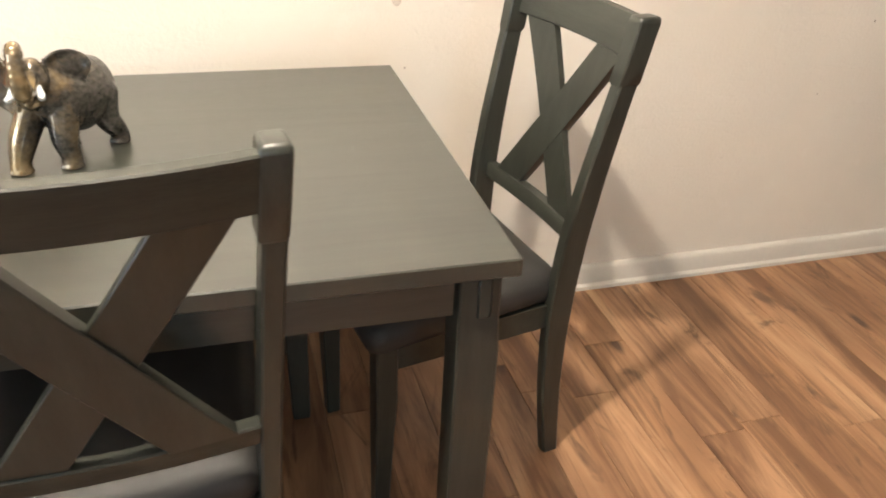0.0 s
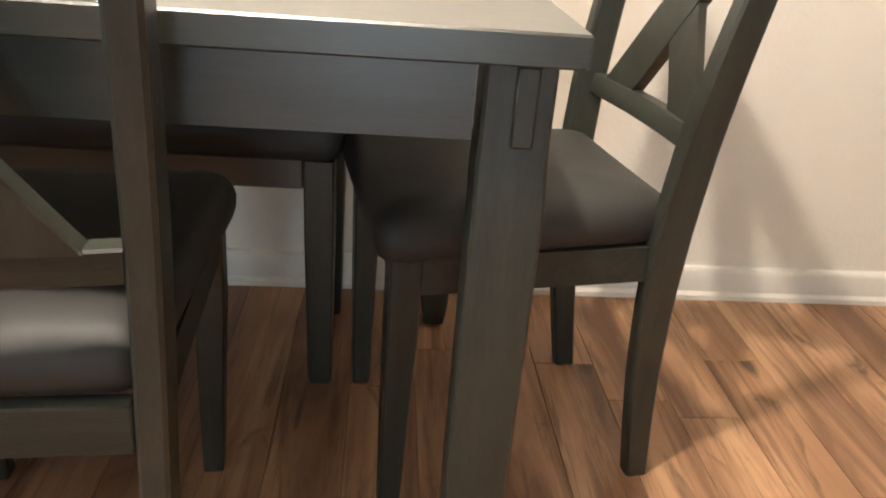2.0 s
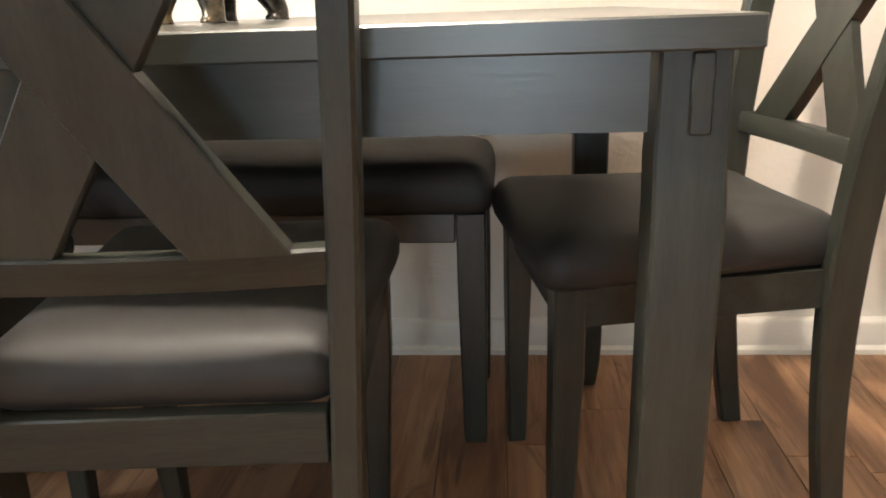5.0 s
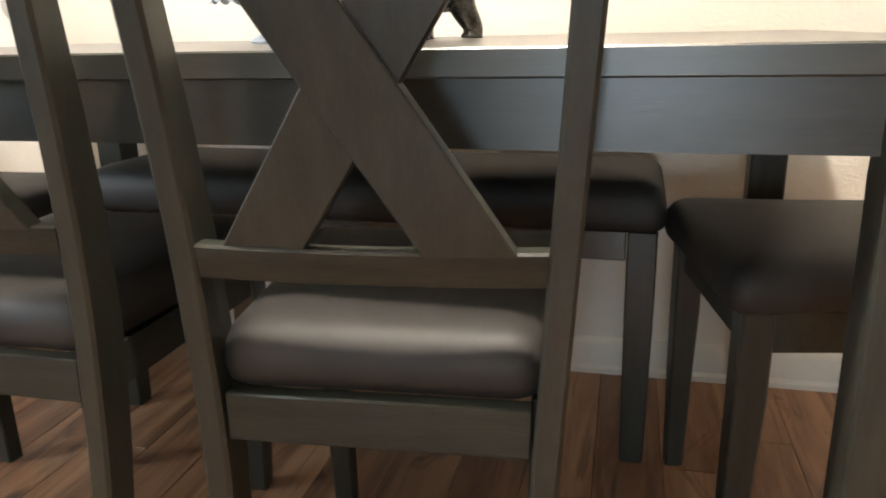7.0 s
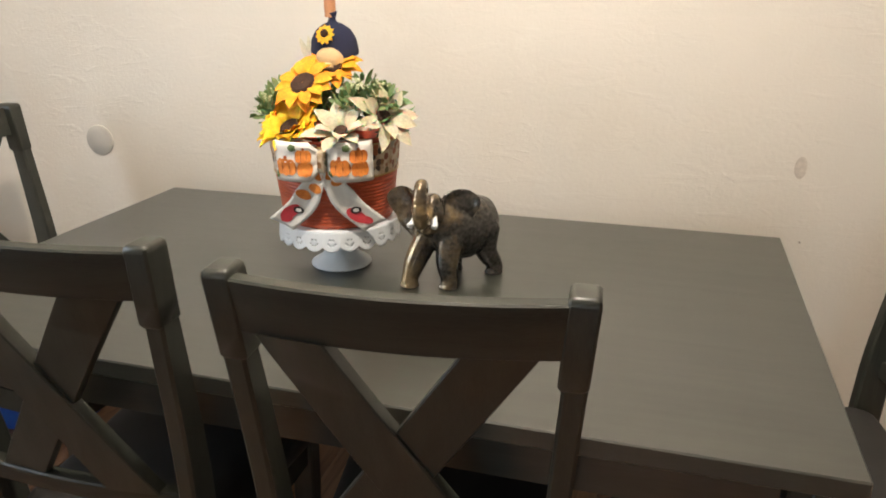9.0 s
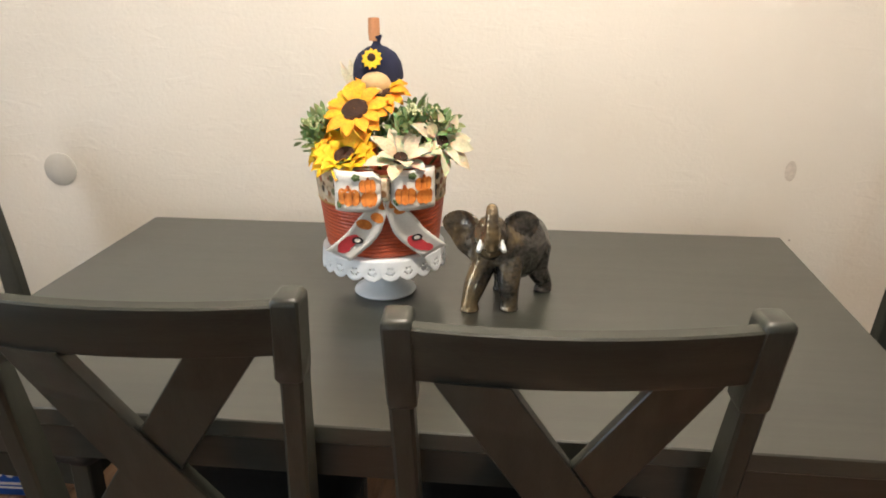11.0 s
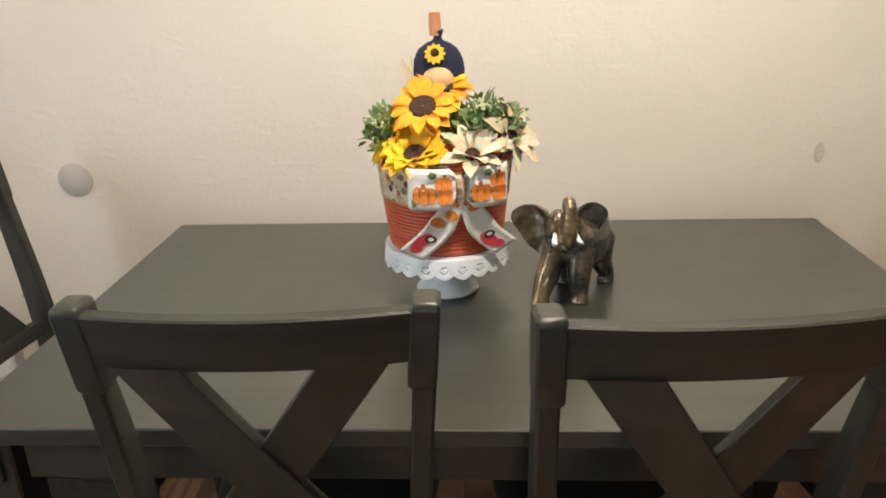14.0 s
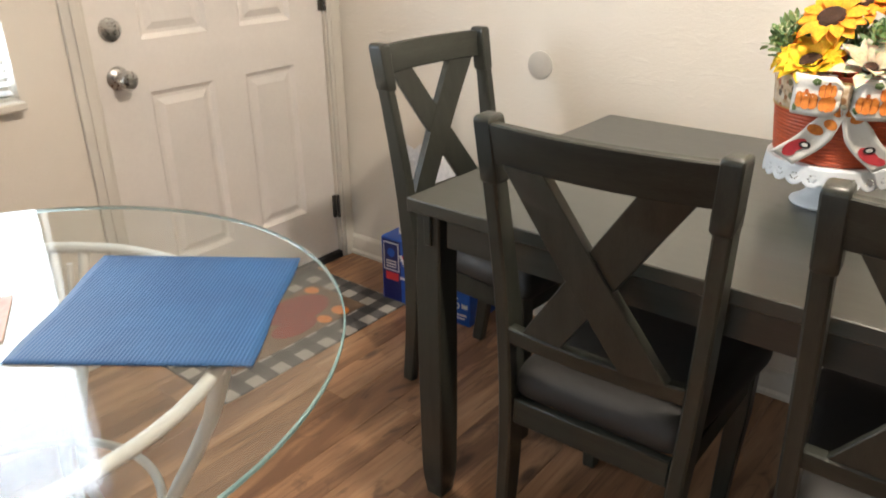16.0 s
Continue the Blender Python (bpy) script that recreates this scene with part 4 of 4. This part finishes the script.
    flower(p, rel(-0.165, -0.012, 1.046), (-0.8, -0.35, 0.5), 0.062, petal_yellow, [(12, 0.6, 20), (10, 0.5, 40)], 0.24, "yellow artificial sunflower facing the side", "sunflower", rng)
    flower(p, rel(-0.150, 0.060, 1.090), (-0.7, 0.1, 0.6), 0.062, petal_orange, [(12, 0.6, 20), (10, 0.5, 40)], 0.26, "orange artificial sunflower at the back", "sunflower", rng)
    flower(p, rel(-0.030, -0.054, 1.032), (0.10, -0.54, 0.84), 0.084, petal_cream, [(7, 0.72, 26), (6, 0.60, 44)], 0.15, "cream artificial daisy with pointed petals", "cream_flower", rng, wide=0.165)
    flower(p, rel(0.032, -0.018, 1.056), (0.72, -0.50, 0.50), 0.080, petal_cream, [(7, 0.70, 10), (6, 0.56, 34)], 0.18, "cream artificial daisy facing sideways", "cream_flower", rng, wide=0.16)
    # stems under the blooms
    bm = bmesh.new()
    for x, y, z in ((-0.111, -0.010, 1.10), (-0.085, 0.035, 1.14), (-0.115, -0.060, 1.0), (-0.16, 0.0, 1.02), (-0.03, -0.06, 1.0), (0.025, -0.01, 1.03), (-0.148, 0.055, 1.08)):
        a = rel(x, y, z)
        tube(bm, [Vector((a.x * 0.5, a.y * 0.5, 0.115)), Vector((a.x * 0.8, a.y * 0.8, 0.5 * (0.115 + a.z))), a], 0.0022, 6)
    part("stems", bm, foliage, p)
    # sprays of small leaves and berries
    bm, bb = bmesh.new(), bmesh.new()
    for cx, cy, cz, n, sx, sz in ((-0.008, 0.016, 1.070, 150, 0.050, 0.048), (-0.172, 0.020, 1.055, 130, 0.042, 0.046), (-0.080, 0.060, 1.06, 120, 0.075, 0.04), (0.01, 0.04, 1.04, 70, 0.05, 0.03), (-0.085, 0.005, 1.045, 60, 0.05, 0.03), (-0.020, -0.018, 1.068, 90, 0.034, 0.040), (0.026, 0.012, 1.068, 70, 0.034, 0.040), (-0.185, -0.012, 1.045, 60, 0.030, 0.040)):
        for k in range(n):
            d = Vector((rng.gauss(0, 1), rng.gauss(0, 1), abs(rng.gauss(0, 0.8)) + 0.1)).normalized()
            r = rng.uniform(0.3, 1.0)
            c = rel(cx, cy, cz) + Vector((d.x * sx * r, d.y * sx * r, d.z * sz * r))
            m = Matrix.Translation(c) @ d.to_track_quat("X", "Z").to_matrix().to_4x4() @ pose(0, 0, 0, rng.uniform(0, 360), rng.uniform(-40, 40), rng.uniform(-40, 40))
            petal(bm, m, rng.uniform(0.014, 0.026), rng.uniform(0.0036, 0.0068), 0.004)
            if rng.random() < 0.10:
                ball(bb, c + d * 0.010, 0.0024, None, 6, 5)
    # heads of tiny buds standing out of the sprigs
    for cx, cy, cz, n in ((-0.020, -0.010, 1.108, 34), (0.022, 0.010, 1.100, 22), (-0.186, -0.010, 1.082, 30), (-0.01, 0.05, 1.10, 20)):
        for k in range(n):
            q = Vector((rng.gauss(0, 1), rng.gauss(0, 1), rng.gauss(0, 0.8))).normalized() * 0.014 * rng.uniform(0.6, 1.1)
            ball(bb, rel(cx, cy, cz) + q, 0.0023, None, 6, 5)
    for ax, ln in ((-0.17, 0.05), (0.025, 0.045)):
        for k in range(8):
            base = rel(ax, rng.uniform(-0.04, 0.05), rng.uniform(1.01, 1.08))
            out = Vector((1 if ax > 0 else -1, rng.uniform(-0.5, 0.3), rng.uniform(-0.2, 0.6))).normalized()
            for i in range(5):
                m = Matrix.Translation(base + out * 0.007 * i) @ out.to_track_quat("X", "Z").to_matrix().to_4x4() @ pose(0, 0, 0, rng.uniform(0, 360), 0, 35 * (-1) ** i)
                petal(bm, m, 0.015, 0.0042, 0.002)
    tagged(part("foliage_spray", bm, foliage, p, "small-leaved green artificial sprigs"), kind="stuff")
    tagged(part("berries", bb, berry, p, "tiny pale green berries"), kind="stuff")
    bm = bmesh.new()
    for k in range(7):
        a = k * 0.9 + 2.6
        m = pose(0.085 * math.cos(a), 0.085 * math.sin(a), 0.16, 0, -20, math.degrees(a))
        petal(bm, m, 0.055, 0.014, 0.012)
    part("large_leaves", bm, foliage, p, "broad dark green fabric leaves")


flower_pot()


def doll_pick():
    """A small hatted doll ornament on a stick: plain rounded shapes in one mesh."""
    bm = bmesh.new()

    def paint(before, k):
        for f in list(bm.faces)[before:]:
            f.material_index = k
    def grab(fn, k):
        b = len(bm.faces)
        fn()
        bm.faces.ensure_lookup_table()
        paint(b, k)
    grab(lambda: ball(bm, (0.004, -0.016, 0.002), (0.028, 0.022, 0.024)), 1)
    grab(lambda: lathe(bm, [(0.0455, 0.004), (0.046, 0.012), (0.043, 0.030), (0.034, 0.046), (0.020, 0.056), (0.010, 0.060), (0.0065, 0.066), (0.0095, 0.074), (0.011, 0.078), (0, 0.079)], 28, m=Matrix.Translation((0.004, 0.004, 0.006)) @ Matrix.Diagonal((1, 0.62, 1, 1)) @ pose(0, 0, 0, 8, 0, 0)), 0)
    grab(lambda: lathe(bm, [(0, 0.074), (0.0095, 0.074), (0.0105, 0.090), (0.0100, 0.112), (0, 0.113)], 14), 2)
    grab(lambda: ball(bm, (0.004, -0.040, -0.008), (0.016, 0.006, 0.007)), 1)
    for k in range(11):
        a = k * math.tau / 11
        grab(lambda: petal(bm, pose(0.0, -0.027, 0.046, 66, 0, 0) @ pose(0, 0, 0, 0, 0, math.degrees(a)), 0.0185, 0.0052, 0.004), 3)
    grab(lambda: ball(bm, (0.0, -0.029, 0.048), (0.0075, 0.004, 0.0075)), 4)
    grab(lambda: lathe(bm, [(0, -0.24), (0.003, -0.24), (0.003, 0.0), (0, 0.0)], 8), 2)
    for x, tilt in ((-0.050, 10), (-0.056, 24), (-0.050, 0)):
        grab(lambda: petal(bm, pose(x * 0.7, -0.004, -0.012, 90, 0, 0) @ pose(0, 0, 0, 0, 0, 90 + tilt), 0.055, 0.007, 0.004), 5)
    ob = new("scarecrow_doll", finish("scarecrow_doll", bm, [navy_felt, burlap, stick_wood, petal_yellow, seed_brown, petal_cream]))
    ob.matrix_world = pose(-0.101, 0.067, 1.143)
    tagged(ob, "small fabric doll pick in navy felt hat with sunflower", "doll")


doll_pick()


# ---- elephant statuette ----
def elephant():
    """A standing elephant, +x ahead: body skinned from ellipses, the head turned to its left, ears as cupped fans."""
    bm = bmesh.new()
    rings = []
    for x, zc, hy, hz in ((-0.094, 0.104, 0.004, 0.005), (-0.091, 0.098, 0.024, 0.030), (-0.080, 0.095, 0.039, 0.048), (-0.055, 0.095, 0.047, 0.056), (-0.020, 0.092, 0.050, 0.055), (0.012, 0.098, 0.047, 0.055), (0.038, 0.110, 0.040, 0.050), (0.056, 0.122, 0.025, 0.035), (0.064, 0.124, 0.006, 0.010)):
        rings.append([Vector((x, hy * math.cos(k * math.tau / 24), zc + hz * math.sin(k * math.tau / 24))) for k in range(24)])
    loft(bm, rings)
    turn = 34
    H = pose(0.047, -0.009, 0.136, 0, 0, turn) @ Matrix.Scale(0.82, 4) @ Matrix.Translation((0, 0, -0.125))

    def head_lump(c, r, rx=0, ry=0, rz=0):
        ball(bm, H @ Vector(c), tuple(0.86 * q for q in r), pose(0, 0, 0, 0, 0, turn) @ pose(0, 0, 0, rx, ry, rz), 20, 14)
    head_lump((0.018, 0, 0.134), (0.036, 0.036, 0.036))
    for s in (-1, 1):
        head_lump((0.024, s * 0.012, 0.157), (0.022, 0.016, 0.016))
        head_lump((0.042, s * 0.013, 0.134), (0.016, 0.011, 0.014))
        head_lump((0.040, s * 0.021, 0.150), (0.006, 0.0035, 0.004))
    head_lump((0.008, 0, 0.114), (0.036, 0.033, 0.038))
    head_lump((0.046, 0, 0.108), (0.019, 0.010, 0.008), 0, 28)
    trunk = curve_pts([(0.040, 0, 0.146), (0.064, 0, 0.132), (0.080, 0, 0.130), (0.093, 0, 0.150), (0.092, 0, 0.182), (0.084, 0, 0.203), (0.066, 0, 0.202), (0.058, 0, 0.186)], 8)
    radii = [along([(0, 0.0185), (0.25, 0.0150), (0.5, 0.0122), (0.75, 0.0102), (1.0, 0.0085)], i / (len(trunk) - 1)) + 0.0006 * math.sin(i * 2.1) for i in range(len(trunk))]
    tube(bm, [H @ p for p in trunk], radii, 14)
    fan = curve_pts([(0.0, 0.026, 0), (0.020, 0.037, 0), (0.048, 0.038, 0), (0.066, 0.026, 0), (0.066, 0.004, 0), (0.055, -0.022, 0), (0.040, -0.046, 0), (0.020, -0.062, 0), (0.004, -0.052, 0)], 4)
    for s in (-1, 1):
        E = H @ pose(0.012, s * 0.026, 0.137, s * -8, 0, s * 34) @ Matrix.Diagonal((1, 1.24, 1.16, 1))
        rings = []
        for grow, th in ((0.10, 0.0034), (0.35, 0.0032), (0.60, 0.0028), (0.82, 0.0026), (0.96, 0.0032), (1.0, 0.0), (0.96, -0.0032), (0.82, -0.0026), (0.60, -0.0028), (0.35, -0.0032), (0.10, -0.0034)):
            ring = []
            for p in fan:
                a, b = p.x * grow, -0.004 + (p.y + 0.004) * grow
                fold = 0.0022 * math.sin(math.atan2(b, a + 0.012) * 9) * grow
                ring.append(E @ Vector((th + fold + 0.011 * (a / 0.066) ** 2 - 0.006 * math.sin(math.pi * a / 0.066), s * a, b)))
            rings.append(ring)
        loft(bm, rings)
    # feet: one foreleg well ahead, one hind leg well back
    for x, y, hip_x, hip_y, hip_z, top in ((0.080, -0.030, 0.040, -0.018, 0.098, 0.020), (0.036, 0.025, 0.026, 0.020, 0.092, 0.021), (-0.076, 0.030, -0.058, 0.020, 0.090, 0.026), (-0.036, -0.036, -0.050, -0.020, 0.090, 0.025)):
        back = hip_x < 0
        ball(bm, (hip_x, hip_y, hip_z), top + 0.0042, None, 16, 10)
        knee = Vector((0.45 * hip_x + 0.55 * x + (0.010 if back else 0.006), 0.4 * hip_y + 0.6 * y, 0.050))
        pts = curve_pts([(hip_x, hip_y, hip_z), knee, (x - 0.001, y, 0.018), (x, y, 0.0)], 6)
        n = len(pts) - 1
        tube(bm, pts, [along([(0, top + 0.004), (0.36, 0.0205), (0.66, 0.0155), (0.88, 0.0160), (1.0, 0.0180)], i / n) for i in range(n + 1)], 16)
        for k in (-1, 0, 1):
            ball(bm, (x + 0.0135, y + 0.007 * k, 0.004), (0.004, 0.0035, 0.004), None, 8, 6)
    tube(bm, curve_pts([(-0.088, 0, 0.118), (-0.099, 0, 0.098), (-0.098, 0.004, 0.072), (-0.094, 0.006, 0.056)], 5), [0.006] * 10 + [0.004] * 4 + [0.006] * 2, 8)
    for v in bm.verts:
        v.co.z = max(v.co.z, 0.0)
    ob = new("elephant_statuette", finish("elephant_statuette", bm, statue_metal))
    r = ob.modifiers.new("fuse", "REMESH")
    r.mode, r.voxel_size, r.use_smooth_shade = "VOXEL", 0.0016, True
    sm = ob.modifiers.new("soften", "SMOOTH")
    sm.factor, sm.iterations = 0.5, 4
    ob.matrix_world = pose(0.145, 0.012, 0.7605, 0, 0, -120)
    tagged(ob, "dark bronzed elephant statuette with raised trunk and gilt highlights", "statuette")
    for s in (-1, 1):
        bm = bmesh.new()
        tube(bm, [H @ p for p in curve_pts([(0.046, s * 0.018, 0.130), (0.066, s * 0.025, 0.116), (0.084, s * 0.026, 0.121)], 5)], [0.0054] * 5 + [0.0044] * 5 + [0.0014], 8)
        part("tusk", bm, white_enamel, ob, "short ivory-white tusk")


elephant()


# ---- mat, carton and bag by the door ----
def door_mat():
    m = thing("door_mat", pose(-1.65, -0.115, 0), "black and white buffalo-check door mat with autumn print", "door mat")
    part("mat", box(-0.24, 0.24, -0.39, 0.39, 0.001, 0.008, 0.003), check, m)
    part("print_field", box(-0.135, 0.135, -0.285, 0.285, 0.0085, 0.0095), surface("print_ground", (0.11, 0.065, 0.04), (0.24, 0.16, 0.10), 0.95, scale=18, fine=300), m, "faded tan printed field")
    bm = bmesh.new()
    for cx, cy, rx, ry in ((-0.03, 0.11, 0.085, 0.13), (0.06, 0.02, 0.05, 0.09)):
        lathe(bm, [(1, 0), (1, 0.0012), (0, 0.0013)], 24, m=pose(cx, cy, 0.0096) @ Matrix.Diagonal((rx, ry, 1, 1)))
    part("printed_shape", bm, surface("print_rust", (0.17, 0.020, 0.014), (0.28, 0.045, 0.026), 0.95, scale=30), m, "rust-red printed shape")
    for cx, cy, r in ((0.095, 0.20, 0.035), (0.10, 0.12, 0.03), (-0.09, -0.10, 0.04), (0.03, -0.16, 0.05), (-0.10, 0.24, 0.03)):
        bm = lathe(bmesh.new(), [(1, 0), (1, 0.001), (0, 0.0011)], 16, m=pose(cx, cy, 0.0110) @ Matrix.Diagonal((r, r * 0.8, 1, 1)))
        part("printed_pumpkin", bm, pumpkin_orange, m, "printed orange pumpkin")


door_mat()


def text_mesh(body, size):
    c = bpy.data.curves.new("txt", "FONT")
    c.body, c.size, c.align_x, c.extrude = body, size, "CENTER", 0.0004
    o = bpy.data.objects.new("txt", c)
    scene.collection.objects.link(o)
    bpy.context.view_layer.update()
    me = bpy.data.meshes.new_from_object(o.evaluated_get(bpy.context.evaluated_depsgraph_get()))
    bpy.data.objects.remove(o)
    return me


def soda_carton():
    L, D, H = 0.385, 0.165, 0.250
    c = thing("drink_carton", pose(-1.513, 0.262, 0, 0, 0, 2.5), "blue cardboard drinks carton with red and white print on the floor", "carton")
    bm = box(0, L, 0, D, 0, H, 0.006, 2)
    part("carton_body", bm, blue_card, c)
    part("end_panel", box(-0.0014, -0.0002, 0.008, D - 0.008, 0.008, H - 0.010), navy_card, c, "dark navy end panel")
    part("end_label", box(-0.0022, -0.0013, 0.022, D - 0.022, 0.125, H - 0.020), white_card, c, "white outlined label")
    part("end_label_field", box(-0.0032, -0.0023, 0.028, D - 0.028, 0.131, H - 0.026), navy_card, c)
    for z in (0.145, 0.157, 0.169):
        part("text_bar", box(-0.0040, -0.0033, 0.040, D - 0.040, z, z + 0.006), white_card, c)
    bm = bmesh.new()
    lathe(bm, [(0.018, 0), (0.018, 0.0007), (0, 0.0008)], 20, m=pose(-0.0033, D / 2, 0.203, 0, -90, 0))
    part("end_emblem", bm, white_card, c, "pale round emblem")
    part("red_flash", box(-0.0022, -0.0013, 0.020, D - 0.015, 0.090, 0.118), red_card, c, "red printed flash")
    part("side_panel", box(0.006, 0.088, -0.0006, -0.0001, 0.006, H - 0.008), navy_card, c, "dark navy panel on the long face")
    part("label_border", box(0.012, 0.082, -0.0012, -0.0007, 0.125, H - 0.016), white_card, c, "white label border")
    part("label_field", box(0.016, 0.078, -0.0018, -0.0013, 0.130, H - 0.021), navy_card, c)
    for z in (0.138, 0.149, 0.160):
        part("text_bar", box(0.024, 0.070, -0.0024, -0.0019, z, z + 0.005), white_card, c)
    bm = bmesh.new()
    lathe(bm, [(0.017, 0), (0.017, 0.0006), (0, 0.0007)], 20, m=pose(0.047, -0.0019, 0.195, 90, 0, 0))
    part("label_emblem", bm, blue_card, c, "round pale blue emblem")
    part("red_banner", box(0.020, 0.078, -0.0012, -0.0007, 0.088, 0.118), red_card, c, "red printed banner")
    for name, dx, mat in (("red_stripe", 0.0, red_card), ("white_stripe", -0.010, white_card)):
        pts = ((0.094 + dx, 0.190), (0.104 + dx, 0.196), (0.142 + dx, 0.125), (0.132 + dx, 0.119))
        bm = bmesh.new()
        loft(bm, [[Vector((x, y, z)) for x, z in pts] for y in (-0.0016 - 0.001 * abs(dx), -0.0002)])
        part(name, bm, mat, c, "slanting printed stripe")
    for x in (0.300,):
        bm = bmesh.new()
        lathe(bm, [(0.030, 0), (0.030, 0.0008), (0, 0.0009)], 28, m=pose(x, -0.0002, 0.150, 90, 0, 0))
        e = part("emblem", bm, white_card, c, "round white emblem")
        bm = bmesh.new()
        lathe(bm, [(0.026, 0), (0.026, 0.0006), (0, 0.0007)], 28, m=pose(x, -0.0011, 0.163, 90, 0, 0) @ Matrix.Diagonal((1, 0.42, 1, 1)))
        part("emblem_top", bm, red_card, e)
        bm = bmesh.new()
        lathe(bm, [(0.026, 0), (0.026, 0.0006), (0, 0.0007)], 28, m=pose(x, -0.0011, 0.138, 90, 0, 0) @ Matrix.Diagonal((1, 0.42, 1, 1)))
        part("emblem_base", bm, blue_card, e)
    me = text_mesh("36", 0.062)
    me.materials.append(white_card)
    t = new("count_number", me)
    t.parent = c
    t.matrix_basis = pose(0.315, -0.0008, 0.060, 90, 0, 0)
    for x0, x1, z0, z1 in ((0.352, 0.376, 0.066, 0.082), (0.275, 0.372, 0.036, 0.044), (0.285, 0.365, 0.024, 0.030), (0.085, 0.15, 0.100, 0.110)):
        part("text_bar", box(x0, x1, -0.0010, -0.0002, z0, z1), white_card, c)


soda_carton()


def carrier_bag():
    rng = random.Random(3)
    bm = bmesh.new()
    n, k = 40, 16
    rows = []
    for j in range(k + 1):
        s = j / k
        z = 0.0 + 0.30 * s
        row = []
        for i in range(n):
            a = i * math.tau / n
            r = (1 - 0.25 * s ** 2) * (1 + 0.14 * noise.noise(Vector((2.2 * math.cos(a), 2.2 * math.sin(a), 4 * s))) + 0.08 * noise.noise(Vector((7 * math.cos(a), 7 * math.sin(a), 9 * s))))
            row.append(Vector((0.155 * r * math.cos(a), 0.062 * r * math.sin(a), z + (0.05 * noise.noise(Vector((3 * math.cos(a), 3 * math.sin(a), 1.7))) if s > 0.6 else 0))))
        rows.append(row)
    made = loft(bm, rows, True, False)
    bm.faces.new(made[0][::-1])
    top = bm.verts.new((0, 0, 0.28))
    for i in range(n):
        bm.faces.new((made[-1][i], made[-1][(i + 1) % n], top))
    b = thing("carrier_bag", pose(-1.335, 0.350, 0.2505, 0, 0, 2.5), "crumpled white plastic carrier bag on the blue carton", "bag")
    part("bag_body", bm, poly_bag, b)
    for x, y, z, rx, rz in ((-0.045, -0.064, 0.16, 0.030, 0.010), (0.055, -0.060, 0.12, 0.018, 0.012)):
        bm = bmesh.new()
        lathe(bm, [(1, 0), (1, 0.001), (0, 0.004)], 16, m=pose(x, y, z, 90, 0, 0) @ Matrix.Diagonal((rx, rz, 1, 1)))
        part("printed_mark", bm, red_card, b, "red printed mark")


carrier_bag()

# ---- floor ----
floor = whole("floor", box(XL - 0.12, XR + 0.12, YB - 0.12, 0.12, -0.11, -0.006), rubber, ROOM, "warm brown rustic wood laminate floor in long planks", "floor", "structure", smooth=False)
rng = random.Random(11)
PW, PL = 0.122, 1.21
x, col = XL + 0.002, 0


def plank_mesh(w, l):
    g, b = 0.0004, 0.0010
    bm = bmesh.new()
    loft(bm, [[Vector((sx * (w / 2 - i), sy * (l / 2 - i), z)) for sx, sy in ((-1, -1), (1, -1), (1, 1), (-1, 1))] for i, z in ((g, -0.0055), (g, -b), (g + b, 0.0))])
    return finish("plank", bm, laminate, smooth=False)


cache = {}
while x < XR - 0.01:
    w = min(PW, XR - x)
    y = -rng.uniform(0.25, 1.15)
    y0 = -0.002
    while y0 > YB + 0.01:
        y1 = max(y, YB)
        l = round(y0 - y1, 3)
        if l > 0.02:
            key = (round(w, 3), l)
            if key not in cache:
                cache[key] = plank_mesh(w, l)
            o = new("plank", cache[key])
            o.parent = floor
            o.location = (x + w / 2, (y0 + y1) / 2, 0)
        y0, y = y1, y1 - PL
    x += w
